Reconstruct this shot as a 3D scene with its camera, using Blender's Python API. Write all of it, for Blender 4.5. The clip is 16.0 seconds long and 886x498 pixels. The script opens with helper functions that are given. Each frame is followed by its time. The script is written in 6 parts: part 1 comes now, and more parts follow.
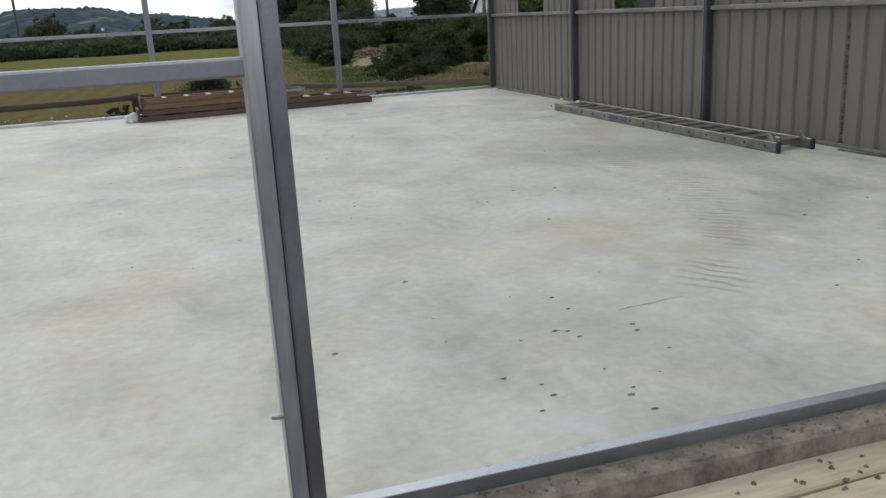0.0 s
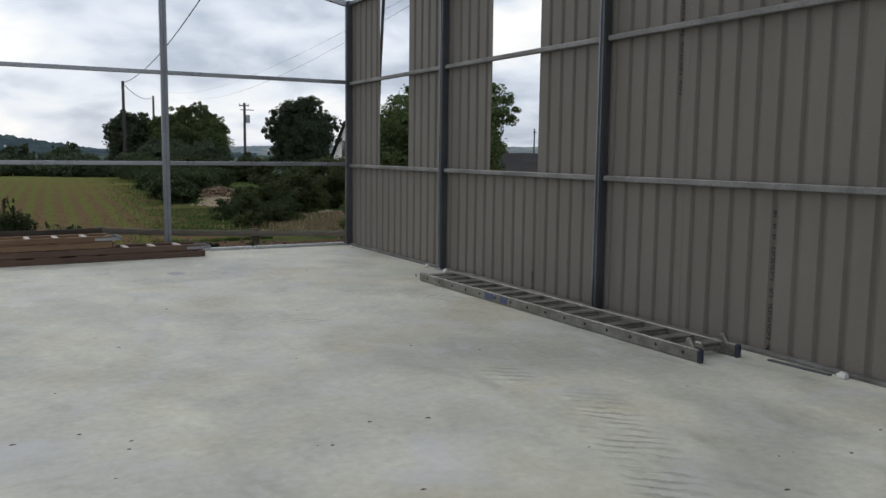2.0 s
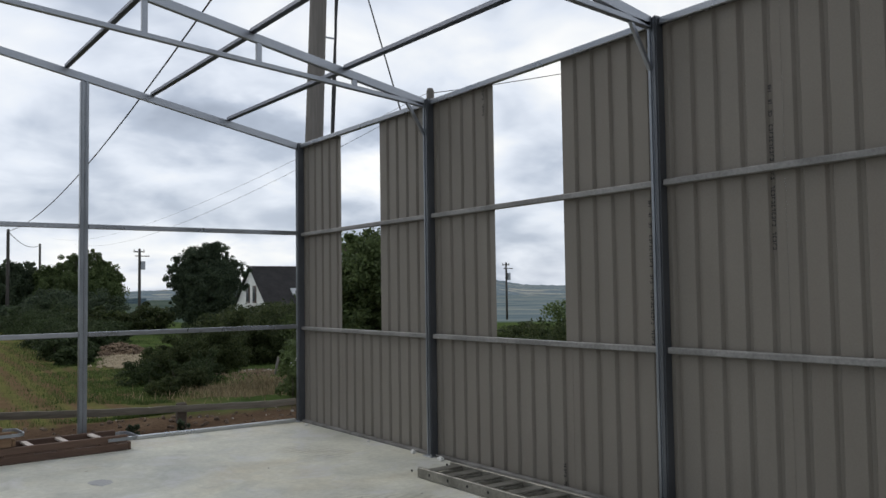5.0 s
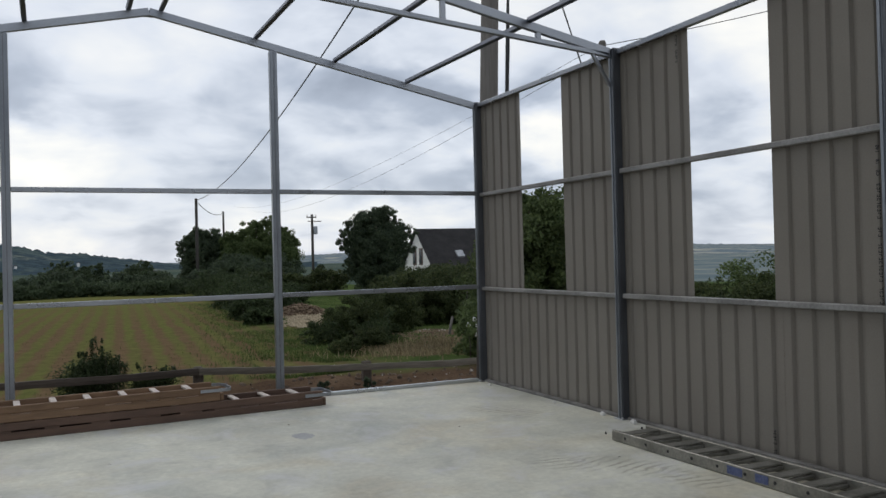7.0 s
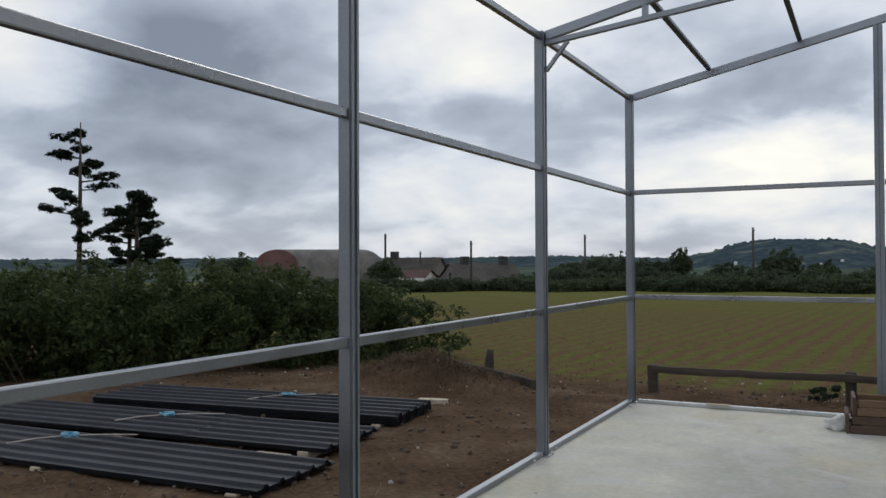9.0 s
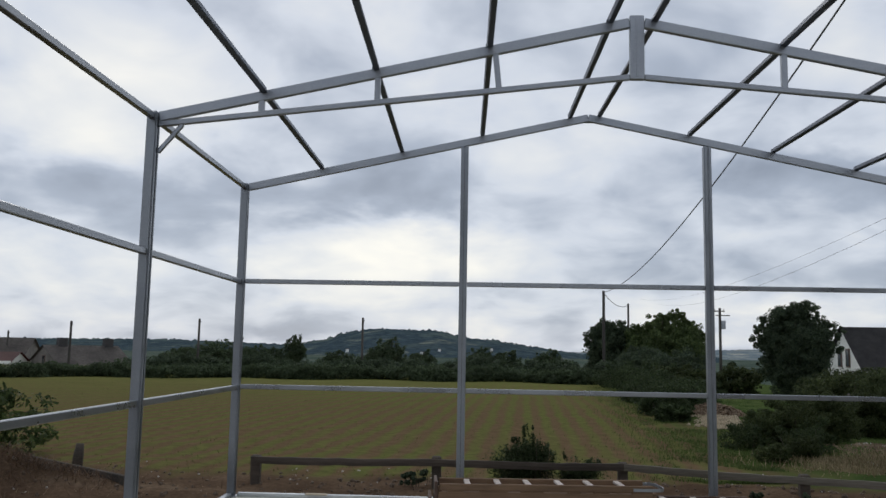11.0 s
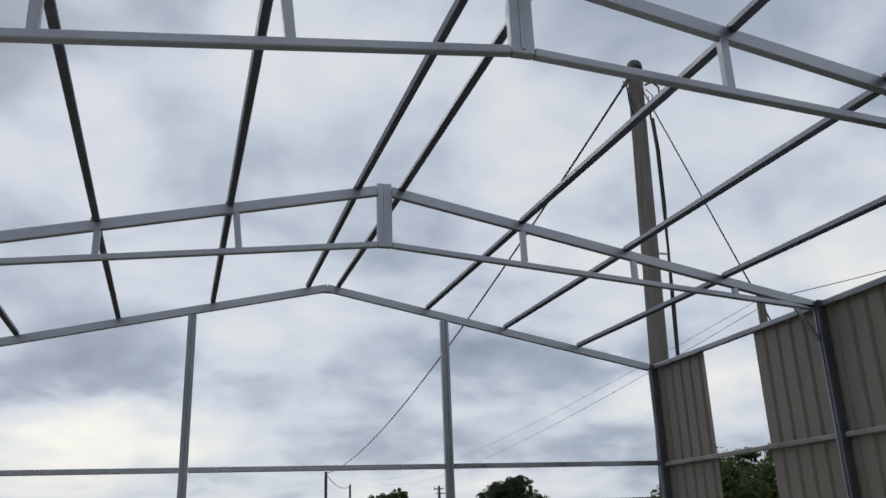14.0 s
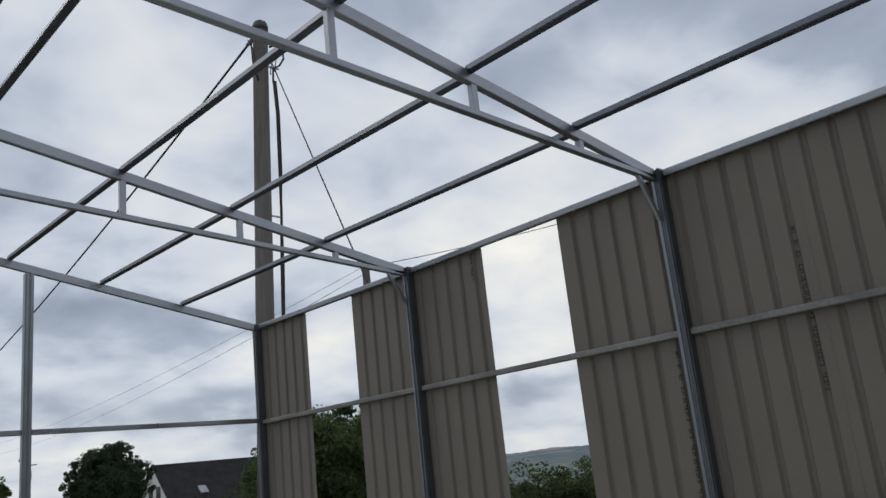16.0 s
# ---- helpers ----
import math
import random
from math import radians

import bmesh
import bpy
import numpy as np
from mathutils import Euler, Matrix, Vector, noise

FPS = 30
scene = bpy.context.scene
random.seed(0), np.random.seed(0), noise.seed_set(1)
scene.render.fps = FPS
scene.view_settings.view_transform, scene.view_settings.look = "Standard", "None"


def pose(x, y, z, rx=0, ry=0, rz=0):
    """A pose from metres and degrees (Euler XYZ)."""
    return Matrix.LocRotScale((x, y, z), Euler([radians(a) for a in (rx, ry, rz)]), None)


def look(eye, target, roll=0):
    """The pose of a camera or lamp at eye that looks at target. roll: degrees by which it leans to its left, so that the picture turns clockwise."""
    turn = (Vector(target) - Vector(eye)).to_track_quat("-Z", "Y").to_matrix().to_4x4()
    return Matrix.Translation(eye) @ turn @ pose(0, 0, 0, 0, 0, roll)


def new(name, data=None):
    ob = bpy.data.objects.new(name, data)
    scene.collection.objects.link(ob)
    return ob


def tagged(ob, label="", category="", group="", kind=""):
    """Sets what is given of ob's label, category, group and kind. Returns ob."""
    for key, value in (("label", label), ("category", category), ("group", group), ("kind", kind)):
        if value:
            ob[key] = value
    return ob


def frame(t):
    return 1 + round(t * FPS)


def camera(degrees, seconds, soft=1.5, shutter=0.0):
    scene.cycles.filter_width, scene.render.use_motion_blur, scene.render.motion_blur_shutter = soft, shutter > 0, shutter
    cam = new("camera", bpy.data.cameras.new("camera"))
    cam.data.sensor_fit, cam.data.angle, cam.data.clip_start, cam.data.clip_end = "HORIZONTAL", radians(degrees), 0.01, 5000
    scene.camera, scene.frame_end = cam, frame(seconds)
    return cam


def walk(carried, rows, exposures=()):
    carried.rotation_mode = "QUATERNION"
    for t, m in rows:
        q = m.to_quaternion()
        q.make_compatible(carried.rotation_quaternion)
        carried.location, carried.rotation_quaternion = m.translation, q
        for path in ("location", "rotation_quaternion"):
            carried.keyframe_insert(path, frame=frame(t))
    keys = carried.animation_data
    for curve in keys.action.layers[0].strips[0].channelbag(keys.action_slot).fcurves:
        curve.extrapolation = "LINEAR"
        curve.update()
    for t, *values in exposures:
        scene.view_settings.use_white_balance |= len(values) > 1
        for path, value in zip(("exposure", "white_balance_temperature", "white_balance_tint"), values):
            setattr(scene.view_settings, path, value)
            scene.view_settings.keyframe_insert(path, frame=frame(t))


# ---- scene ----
cam = camera(55.67, 16.0)
PATH = [
    (0, (0.462, 0.358, 1.331), (1.063, 2.186, 0.787), -3.05),
    (0.5, (0.634, 0.691, 1.320), (1.481, 2.420, 0.780), -1.33),
    (1, (0.855, 1.062, 1.302), (1.659, 2.838, 0.855), -1.30),
    (1.5, (1.059, 1.552, 1.352), (1.840, 3.358, 0.999), -0.05),
    (2, (1.187, 2.089, 1.429), (2.135, 3.835, 1.203), 0.69),
    (2.5, (1.310, 2.470, 1.536), (2.269, 4.224, 1.496), -0.02),
    (3, (1.440, 2.901, 1.677), (2.432, 4.637, 1.751), -0.30),
    (3.5, (1.350, 3.200, 1.679), (2.443, 4.869, 1.813), -0.71),
    (4, (1.213, 3.514, 1.711), (2.334, 5.163, 1.869), -1.34),
    (4.2, (1.206, 3.637, 1.678), (2.325, 5.288, 1.826), -1.08),
    (6.3, (1.071, 4.237, 1.683), (2.296, 5.816, 1.737), -1.00),
    (6.5, (1.068, 4.233, 1.684), (2.239, 5.854, 1.722), -1.43),
    (7, (1.020, 4.285, 1.663), (1.851, 6.104, 1.681), -1.48),
    (7.5, (0.844, 4.346, 1.664), (0.922, 6.344, 1.656), -1.01),
    (8, (0.597, 4.348, 1.659), (-0.026, 6.249, 1.657), -1.16),
    (8.2, (0.544, 4.329, 1.662), (-0.244, 6.167, 1.676), -1.00),
    (8.8, (0.567, 4.342, 1.669), (-0.388, 6.105, 1.693), -0.37),
    (9.6, (0.596, 4.359, 1.679), (-0.155, 6.217, 1.758), 0.79),
    (10.3, (0.623, 4.375, 1.687), (0.200, 6.326, 1.803), 1.53),
    (10.5, (0.654, 4.375, 1.691), (0.357, 6.348, 1.836), 1.46),
    (11, (0.675, 4.367, 1.713), (0.594, 6.351, 1.953), 1.05),
    (11.5, (0.681, 4.369, 1.718), (0.802, 6.336, 2.060), 1.31),
    (12, (0.708, 4.481, 1.725), (0.928, 6.415, 2.185), 0.67),
    (12.5, (0.749, 4.648, 1.745), (0.997, 6.562, 2.271), -2.14),
    (13, (0.673, 4.798, 1.736), (1.113, 6.679, 2.252), -3.72),
    (13.5, (0.564, 4.904, 1.755), (1.126, 6.734, 2.330), -3.28),
    (14, (0.559, 4.920, 1.768), (1.113, 6.730, 2.411), -2.24),
    (14.5, (0.581, 4.917, 1.770), (1.162, 6.715, 2.422), -2.78),
    (15, (0.595, 4.909, 1.764), (1.278, 6.681, 2.389), -3.49),
    (15.5, (0.629, 4.881, 1.744), (1.579, 6.538, 2.335), -4.60),
    (16, (0.681, 4.851, 1.723), (2.008, 6.263, 2.219), -6.20),
]
EXPOSURES = [(t, stops, 6570 if t < 9 else 6480, 10) for t, stops in (
    (0, 0.5), (0.5, 0.77), (1.0, 0.77), (1.5, 0.12), (2.0, 0.12), (2.5, 0.1), (3.0, -0.1), (3.5, 0.0), (4.0, 0.15), (6.5, 0.13), (7.0, 0.05),
    (7.5, -0.05), (8.0, -0.12), (10.5, -0.1), (11.0, -0.15), (12.0, -0.25), (13.0, -0.22), (14.0, -0.23), (16.0, -0.2))]
walk(cam, [(t, look(eye, target, roll)) for t, eye, target, roll in PATH], EXPOSURES)

# ---- world, sun ----
world = bpy.data.worlds.new("overcast_sky")
scene.world = world
world.use_nodes = True
wt = world.node_tree
wt.nodes.clear()


def wnode(kind, **props):
    n = wt.nodes.new(kind)
    for k, v in props.items():
        n.inputs[k].default_value = v
    return n


def wmath(op, a, b=None, clamp=False):
    n = wt.nodes.new("ShaderNodeMath")
    n.operation, n.use_clamp = op, clamp
    for slot, v in ((0, a), (1, b)):
        if v is None:
            continue
        if isinstance(v, (int, float)):
            n.inputs[slot].default_value = v
        else:
            wt.links.new(v, n.inputs[slot])
    return n.outputs[0]


SUN_ELEV, SUN_AZ = 40.0, -16.0
sky = wt.nodes.new("ShaderNodeTexSky")
sky.sky_type, sky.sun_disc = "NISHITA", False
sky.sun_elevation, sky.sun_rotation = radians(SUN_ELEV), radians(SUN_AZ)
wc = wt.nodes.new("ShaderNodeTexCoord")
wsep = wt.nodes.new("ShaderNodeSeparateXYZ")
wt.links.new(wc.outputs["Generated"], wsep.inputs[0])
# cloud sheet seen in perspective: wide overhead, drawn out into layers towards the horizon
up = wmath("ADD", wmath("MAXIMUM", wsep.outputs[2], 0.0), 0.34)
comb = wt.nodes.new("ShaderNodeCombineXYZ")
wt.links.new(wmath("DIVIDE", wsep.outputs[0], up), comb.inputs[0])
wt.links.new(wmath("DIVIDE", wsep.outputs[1], up), comb.inputs[1])
n_big = wnode("ShaderNodeTexNoise", Scale=1.7, Detail=3.5, Roughness=0.45, Distortion=0.25)
n_mid = wnode("ShaderNodeTexNoise", Scale=4.6, Detail=4.0, Roughness=0.5, Distortion=0.35)
n_edge = wnode("ShaderNodeTexNoise", Scale=2.6, Detail=5.0, Roughness=0.55, Distortion=0.2)
for n in (n_big, n_mid, n_edge):
    wt.links.new(comb.outputs[0], n.inputs["Vector"])
cover = wmath("ADD", wmath("MULTIPLY", n_big.outputs[0], 0.46), wmath("MULTIPLY", n_mid.outputs[0], 0.24))
# bearing and height in degrees, frayed by noise for the edges of the banks
fray = wt.nodes.new("ShaderNodeSeparateColor")
wt.links.new(n_edge.outputs["Color"], fray.inputs[0])
bearing = wmath("MULTIPLY", wmath("ARCTAN2", wsep.outputs[0], wsep.outputs[1]), 180 / math.pi)
bearing = wmath("ADD", bearing, wmath("MULTIPLY", wmath("SUBTRACT", fray.outputs[0], 0.5), 20.0))
height = wmath("MULTIPLY", wmath("ARCSINE", wsep.outputs[2]), 180 / math.pi)
height = wmath("ADD", height, wmath("MULTIPLY", wmath("SUBTRACT", fray.outputs[1], 0.5), 9.0))
# heavier (-) and thinner (+) banks of the cloud: bearing, height, half-widths in degrees, weight
BANKS = (
    (-46, 12.5, 8, 5, -0.19), (-43, 6, 9, 3.5, -0.08), (-26, 9.5, 8, 2.6, -0.11), (-22, 5, 8, 2.5, -0.03), (-8, 10.8, 9, 2.2, -0.10), (-14, 14, 5, 2, -0.05),
    (19, 11.8, 4, 1.6, -0.09), (26, 11, 5, 2, -0.15), (21, 8.6, 8, 1.6, -0.06), (25, 5.8, 7, 1.5, -0.07), (-16, 30, 8, 4, -0.10), (-4, 33, 4, 3, -0.09),
    (50, 25, 4, 4, -0.04), (34, 28, 11, 5, 0.09), (22, 27, 6, 4, 0.06), (74, 24, 9, 5, -0.06), (48, 4.2, 4, 1, -0.06), (4, 25, 5, 3, -0.02),
    (-26, 13.5, 6, 2.5, 0.06), (-5, 4.2, 11, 2.6, 0.075), (-8, 7.2, 8, 1.7, 0.10), (-29, 3.2, 9, 2.2, 0.03), (-28, 19, 7, 4, 0.05), (-5, 23, 5, 3.5, 0.06),
    (7, 7, 6, 1.6, 0.02), (35, 7.5, 4, 5, 0.09), (44, 15, 6, 3, 0.07), (50, 10, 6, 4, 0.10), (61, 20, 7, 3.5, 0.08), (11, 31, 8, 4, 0.05), (21, 2.5, 9, 1.5, 0.05), (14, 15, 6, 2.5, 0.03),
)
level = wmath("ADD", cover, 0.178)
for bear, high, wide, tall, weight in BANKS:
    du = wmath("POWER", wmath("ABSOLUTE", wmath("DIVIDE", wmath("SUBTRACT", bearing, bear), wide)), 2.0)
    dv = wmath("POWER", wmath("ABSOLUTE", wmath("DIVIDE", wmath("SUBTRACT", height, high), tall)), 2.0)
    fall = wmath("EXPONENT", wmath("MULTIPLY", wmath("ADD", du, dv), -1.0))
    level = wmath("ADD", level, wmath("MULTIPLY", fall, weight))
ramp = wt.nodes.new("ShaderNodeValToRGB")
wt.links.new(level, ramp.inputs[0])
stops = [(0.33, (0.205, 0.24, 0.305)), (0.465, (0.405, 0.46, 0.555)), (0.535, (0.64, 0.69, 0.772)), (0.69, (1.0, 0.98, 0.905))]
ramp.color_ramp.elements[0].position, ramp.color_ramp.elements[0].color = stops[0][0], (*stops[0][1], 1)
ramp.color_ramp.elements[1].position, ramp.color_ramp.elements[1].color = stops[3][0], (*stops[3][1], 1)
for p, c in stops[1:3]:
    ramp.color_ramp.elements.new(p).color = (*c, 1)
bg_sky = wt.nodes.new("ShaderNodeBackground")
bg_sky.inputs["Strength"].default_value = 0.07
wt.links.new(sky.outputs[0], bg_sky.inputs[0])
bg_cloud = wt.nodes.new("ShaderNodeBackground")
bg_cloud.inputs["Strength"].default_value = 1.15
wt.links.new(ramp.outputs[0], bg_cloud.inputs[0])
wmix = wt.nodes.new("ShaderNodeMixShader")
wmix.inputs[0].default_value = 0.9
wt.links.new(bg_sky.outputs[0], wmix.inputs[1])
wt.links.new(bg_cloud.outputs[0], wmix.inputs[2])
wout = wt.nodes.new("ShaderNodeOutputWorld")
wt.links.new(wmix.outputs[0], wout.inputs[0])

sun_data = bpy.data.lights.new("sun", "SUN")
sun_data.energy, sun_data.angle, sun_data.color = 0.5, radians(25), (1.0, 0.96, 0.9)
sun = new("sun", sun_data)
sun_way = Vector((math.sin(radians(SUN_AZ)) * math.cos(radians(SUN_ELEV)), math.cos(radians(SUN_AZ)) * math.cos(radians(SUN_ELEV)), math.sin(radians(SUN_ELEV))))
sun.matrix_world = look(sun_way * 50, (0, 0, 0))


# ---- materials ----
def material(name, rough=0.8, metal=0.0, spec=0.5):
    m = bpy.data.materials.new(name)
    m.use_nodes = True
    b = m.node_tree.nodes["Principled BSDF"]
    b.inputs["Roughness"].default_value, b.inputs["Metallic"].default_value = rough, metal
    b.inputs["Specular IOR Level"].default_value = spec
    return m, m.node_tree, b


def noise_out(nt, scale, detail=5, rough=0.55, stretch=(1, 1, 1), distort=0.0, turn=(0, 0, 0), own=False):
    """World-sized noise."""
    if own:
        g = nt.nodes.new("ShaderNodeTexCoord").outputs["Object"]
    else:
        g = nt.nodes.new("ShaderNodeNewGeometry").outputs["Position"]
    mp = nt.nodes.new("ShaderNodeMapping")
    mp.inputs["Scale"].default_value, mp.inputs["Rotation"].default_value = stretch, turn
    nt.links.new(g, mp.inputs[0])
    n = nt.nodes.new("ShaderNodeTexNoise")
    for k, v in (("Scale", scale), ("Detail", detail), ("Roughness", rough), ("Distortion", distort)):
        n.inputs[k].default_value = v
    nt.links.new(mp.outputs[0], n.inputs["Vector"])
    return n.outputs[0]


def ramp_of(nt, value, stops):
    r = nt.nodes.new("ShaderNodeValToRGB")
    e = r.color_ramp.elements
    e[0].position, e[0].color = stops[0][0], (*stops[0][1], 1)
    e[1].position, e[1].color = stops[-1][0], (*stops[-1][1], 1)
    for p, c in stops[1:-1]:
        e.new(p).color = (*c, 1)
    nt.links.new(value, r.inputs[0])
    return r.outputs[0]


def grey(v):
    return (v, v, v)


def mix_col(nt, fac, a, b, how="MIX"):
    m = nt.nodes.new("ShaderNodeMix")
    m.data_type, m.blend_type = "RGBA", how
    for slot, v in ((0, fac), (6, a), (7, b)):
        if isinstance(v, (int, float)):
            m.inputs[slot].default_value = v
        elif isinstance(v, tuple):
            m.inputs[slot].default_value = (*v, 1)
        else:
            nt.links.new(v, m.inputs[slot])
    return m.outputs[2]


def bump(nt, b, height, strength, dist=0.01, prev=None):
    n = nt.nodes.new("ShaderNodeBump")
    n.inputs["Strength"].default_value, n.inputs["Distance"].default_value = strength, dist
    nt.links.new(height, n.inputs["Height"])
    if prev is not None:
        nt.links.new(prev, n.inputs["Normal"])
    nt.links.new(n.outputs[0], b.inputs["Normal"])
    return n.outputs[0]


def plain(name, low, high, scale=6.0, rough=0.8, metal=0.0, fine=60.0, depth=0.2, stretch=(1, 1, 1), dist=0.004, spec=0.5, own=False, ends=(0.35, 0.65)):
    """A surface of two tones in two scales with fine relief."""
    m, nt, b = material(name, rough, metal, spec)
    c = ramp_of(nt, noise_out(nt, scale, stretch=stretch, own=own), [(ends[0], low), (ends[1], high)])
    f = noise_out(nt, fine, 4, stretch=stretch, own=own)
    c2 = mix_col(nt, 1.0, c, ramp_of(nt, f, [(0.3, grey(0.8)), (0.7, grey(1.12))]), "MULTIPLY")
    nt.links.new(c2, b.inputs["Base Color"])
    if depth:
        bump(nt, b, f, depth, dist)
    return m


def steel_material(name, low, high, rough=0.42, metal=0.55):
    m, nt, b = material(name, rough, metal)
    large = noise_out(nt, 1.7, 4)
    v = nt.nodes.new("ShaderNodeTexVoronoi")
    v.inputs["Scale"].default_value = 90
    nt.links.new(nt.nodes.new("ShaderNodeNewGeometry").outputs["Position"], v.inputs["Vector"])
    spangle = nt.nodes.new("ShaderNodeSeparateColor")
    nt.links.new(v.outputs["Color"], spangle.inputs[0])
    c = ramp_of(nt, large, [(0.3, low), (0.7, high)])
    c = mix_col(nt, 1.0, c, ramp_of(nt, spangle.outputs[0], [(0.0, grey(0.95)), (1.0, grey(1.03))]), "MULTIPLY")
    streak = noise_out(nt, 7, 4, stretch=(1, 1, 0.12))
    c = mix_col(nt, ramp_of(nt, streak, [(0.55, grey(0)), (0.75, grey(0.12))]), c, (0.36, 0.38, 0.40))
    nt.links.new(c, b.inputs["Base Color"])
    nt.links.new(ramp_of(nt, large, [(0.3, grey(rough - 0.08)), (0.7, grey(rough + 0.1))]), b.inputs["Roughness"])
    return m


STEEL = steel_material("galvanised_steel", (0.275, 0.292, 0.322), (0.37, 0.388, 0.416), 0.38, 0.85)
STEEL_BRIGHT = steel_material("bright_galvanised", (0.46, 0.48, 0.50), (0.60, 0.62, 0.63), 0.30, 0.8)
STEEL_COLUMN = steel_material("column_steel", (0.205, 0.22, 0.24), (0.30, 0.317, 0.338), 0.38, 0.85)
# purlins and cleats: a much darker, bluer base than the trusses
STEEL_PURLIN = steel_material("purlin_steel", (0.082, 0.094, 0.122), (0.125, 0.14, 0.172), 0.45, 0.75)
# streaky zinc, made paler for the light on the entrance column's west half
STEEL_STREAK_LIT = plain("streaky_lit_zinc", (0.30, 0.31, 0.31), (0.62, 0.63, 0.62), 5, 0.4, 0.4, fine=25, depth=0.05, stretch=(1, 1, 0.2))
STEEL_RAIL = steel_material("rail_steel", (0.25, 0.262, 0.28), (0.34, 0.352, 0.37), 0.28, 0.85)
# darker copy of the column steel, shade for the east columns
STEEL_SHADE = steel_material("shaded_column_steel", (0.095, 0.102, 0.112), (0.14, 0.148, 0.16), 0.45, 0.75)
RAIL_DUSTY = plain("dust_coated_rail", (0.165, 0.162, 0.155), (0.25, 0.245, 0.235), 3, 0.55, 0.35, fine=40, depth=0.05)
STEEL_DUSTY = plain("mud_splashed_steel", (0.10, 0.095, 0.088), (0.2, 0.195, 0.185), 5, 0.7, 0.2)
# dark fittings, and the painted shade within the column seams
STEEL_DARK = plain("dark_steel_and_seam_shade", (0.06, 0.065, 0.07), (0.1, 0.105, 0.11), rough=0.6, metal=0.4)

# cladding: beige-grey backing coat with dusty streaks
CLAD, nt, b = material("backing_coat", 0.55, 0.0, 0.35)
c = ramp_of(nt, noise_out(nt, 1.3, 4, stretch=(1, 1, 0.4)), [(0.3, (0.156, 0.141, 0.118)), (0.7, (0.181, 0.165, 0.14))])
c = mix_col(nt, ramp_of(nt, noise_out(nt, 5, 5, stretch=(1, 1, 0.1)), [(0.55, grey(0)), (0.8, grey(0.35))]), c, (0.155, 0.124, 0.104))
c = mix_col(nt, 1.0, c, ramp_of(nt, noise_out(nt, 90, 3), [(0.3, grey(0.93)), (0.7, grey(1.05))]), "MULTIPLY")
nt.links.new(c, b.inputs["Base Color"])
bump(nt, b, noise_out(nt, 3, 2), 0.12, 0.01)
PRINT = plain("printed_ink", (0.018, 0.017, 0.017), (0.03, 0.028, 0.027), rough=0.7, depth=0)
BLACK_SHEET = plain("anthracite_coating", (0.013, 0.015, 0.02), (0.024, 0.027, 0.034), scale=2, rough=0.5, fine=30, depth=0.05, spec=0.3)

# slab: pale power-floated concrete, blotched grey, white and tan
CONCRETE, nt, b = material("floated_concrete", 0.62, 0.0, 0.25)
broad = noise_out(nt, 0.5, 4, 0.5, distort=0.6)
c = ramp_of(nt, broad, [(0.30, (0.42, 0.42, 0.365)), (0.44, (0.525, 0.518, 0.44)), (0.56, (0.62, 0.606, 0.508)), (0.72, (0.495, 0.486, 0.41))])
tan = noise_out(nt, 0.8, 5, 0.55, turn=(0, 0, 0.5), distort=0.5)
c = mix_col(nt, ramp_of(nt, tan, [(0.50, grey(0)), (0.66, grey(0.5))]), c, (0.52, 0.455, 0.32))
cool = noise_out(nt, 1.3, 5, 0.55, turn=(0, 0, 1.1), distort=0.4)
c = mix_col(nt, ramp_of(nt, cool, [(0.55, grey(0)), (0.72, grey(0.55))]), c, (0.408, 0.432, 0.396))
swirl = noise_out(nt, 2.6, 6, 0.58, stretch=(1.0, 0.6, 1), turn=(0, 0, 0.4), distort=0.5)
c = mix_col(nt, 1.0, c, ramp_of(nt, swirl, [(0.28, grey(0.68)), (0.42, grey(0.86)), (0.56, grey(0.93)), (0.74, grey(1.08))]), "MULTIPLY")
blot = noise_out(nt, 17, 5, 0.6, distort=0.4)
c = mix_col(nt, 1.0, c, ramp_of(nt, blot, [(0.3, grey(0.88)), (0.7, grey(1.07))]), "MULTIPLY")
lilac = noise_out(nt, 1.9, 6, 0.65, turn=(0, 0, 2.3), distort=0.6)
c = mix_col(nt, ramp_of(nt, lilac, [(0.52, grey(0)), (0.66, grey(0.5))]), c, (0.53, 0.525, 0.535))
# arcs left by the trowel, in patches
wav = nt.nodes.new("ShaderNodeTexWave")
wav.wave_type = "RINGS"
for key, val in (("Scale", 1.9), ("Distortion", 9.0), ("Detail", 3.0), ("Detail Scale", 0.8)):
    wav.inputs[key].default_value = val
wmap = nt.nodes.new("ShaderNodeMapping")
wmap.inputs["Location"].default_value = (2.5, -3.0, 0)
nt.links.new(nt.nodes.new("ShaderNodeNewGeometry").outputs["Position"], wmap.inputs[0])
nt.links.new(wmap.outputs[0], wav.inputs["Vector"])
mask = ramp_of(nt, noise_out(nt, 0.75, 3, 0.5, turn=(0, 0, 2.0)), [(0.66, grey(0)), (0.78, grey(0.7))])
arcs = mix_col(nt, mask, grey(0.5), wav.outputs["Color"])
c = mix_col(nt, 1.0, c, ramp_of(nt, arcs, [(0.0, grey(0.92)), (0.5, grey(1.0)), (1.0, grey(1.04))]), "MULTIPLY")

# ripples left by the screed along two strips, with dried dirt in them
cpos = nt.nodes.new("ShaderNodeNewGeometry").outputs["Position"]


def cmath(op, a, c2=None, clamp=False):
    n = nt.nodes.new("ShaderNodeMath")
    n.operation, n.use_clamp = op, clamp
    for slot, v in ((0, a), (1, c2)):
        if isinstance(v, (int, float)):
            n.inputs[slot].default_value = v
        elif v is not None:
            nt.links.new(v, n.inputs[slot])
    return n.outputs[0]


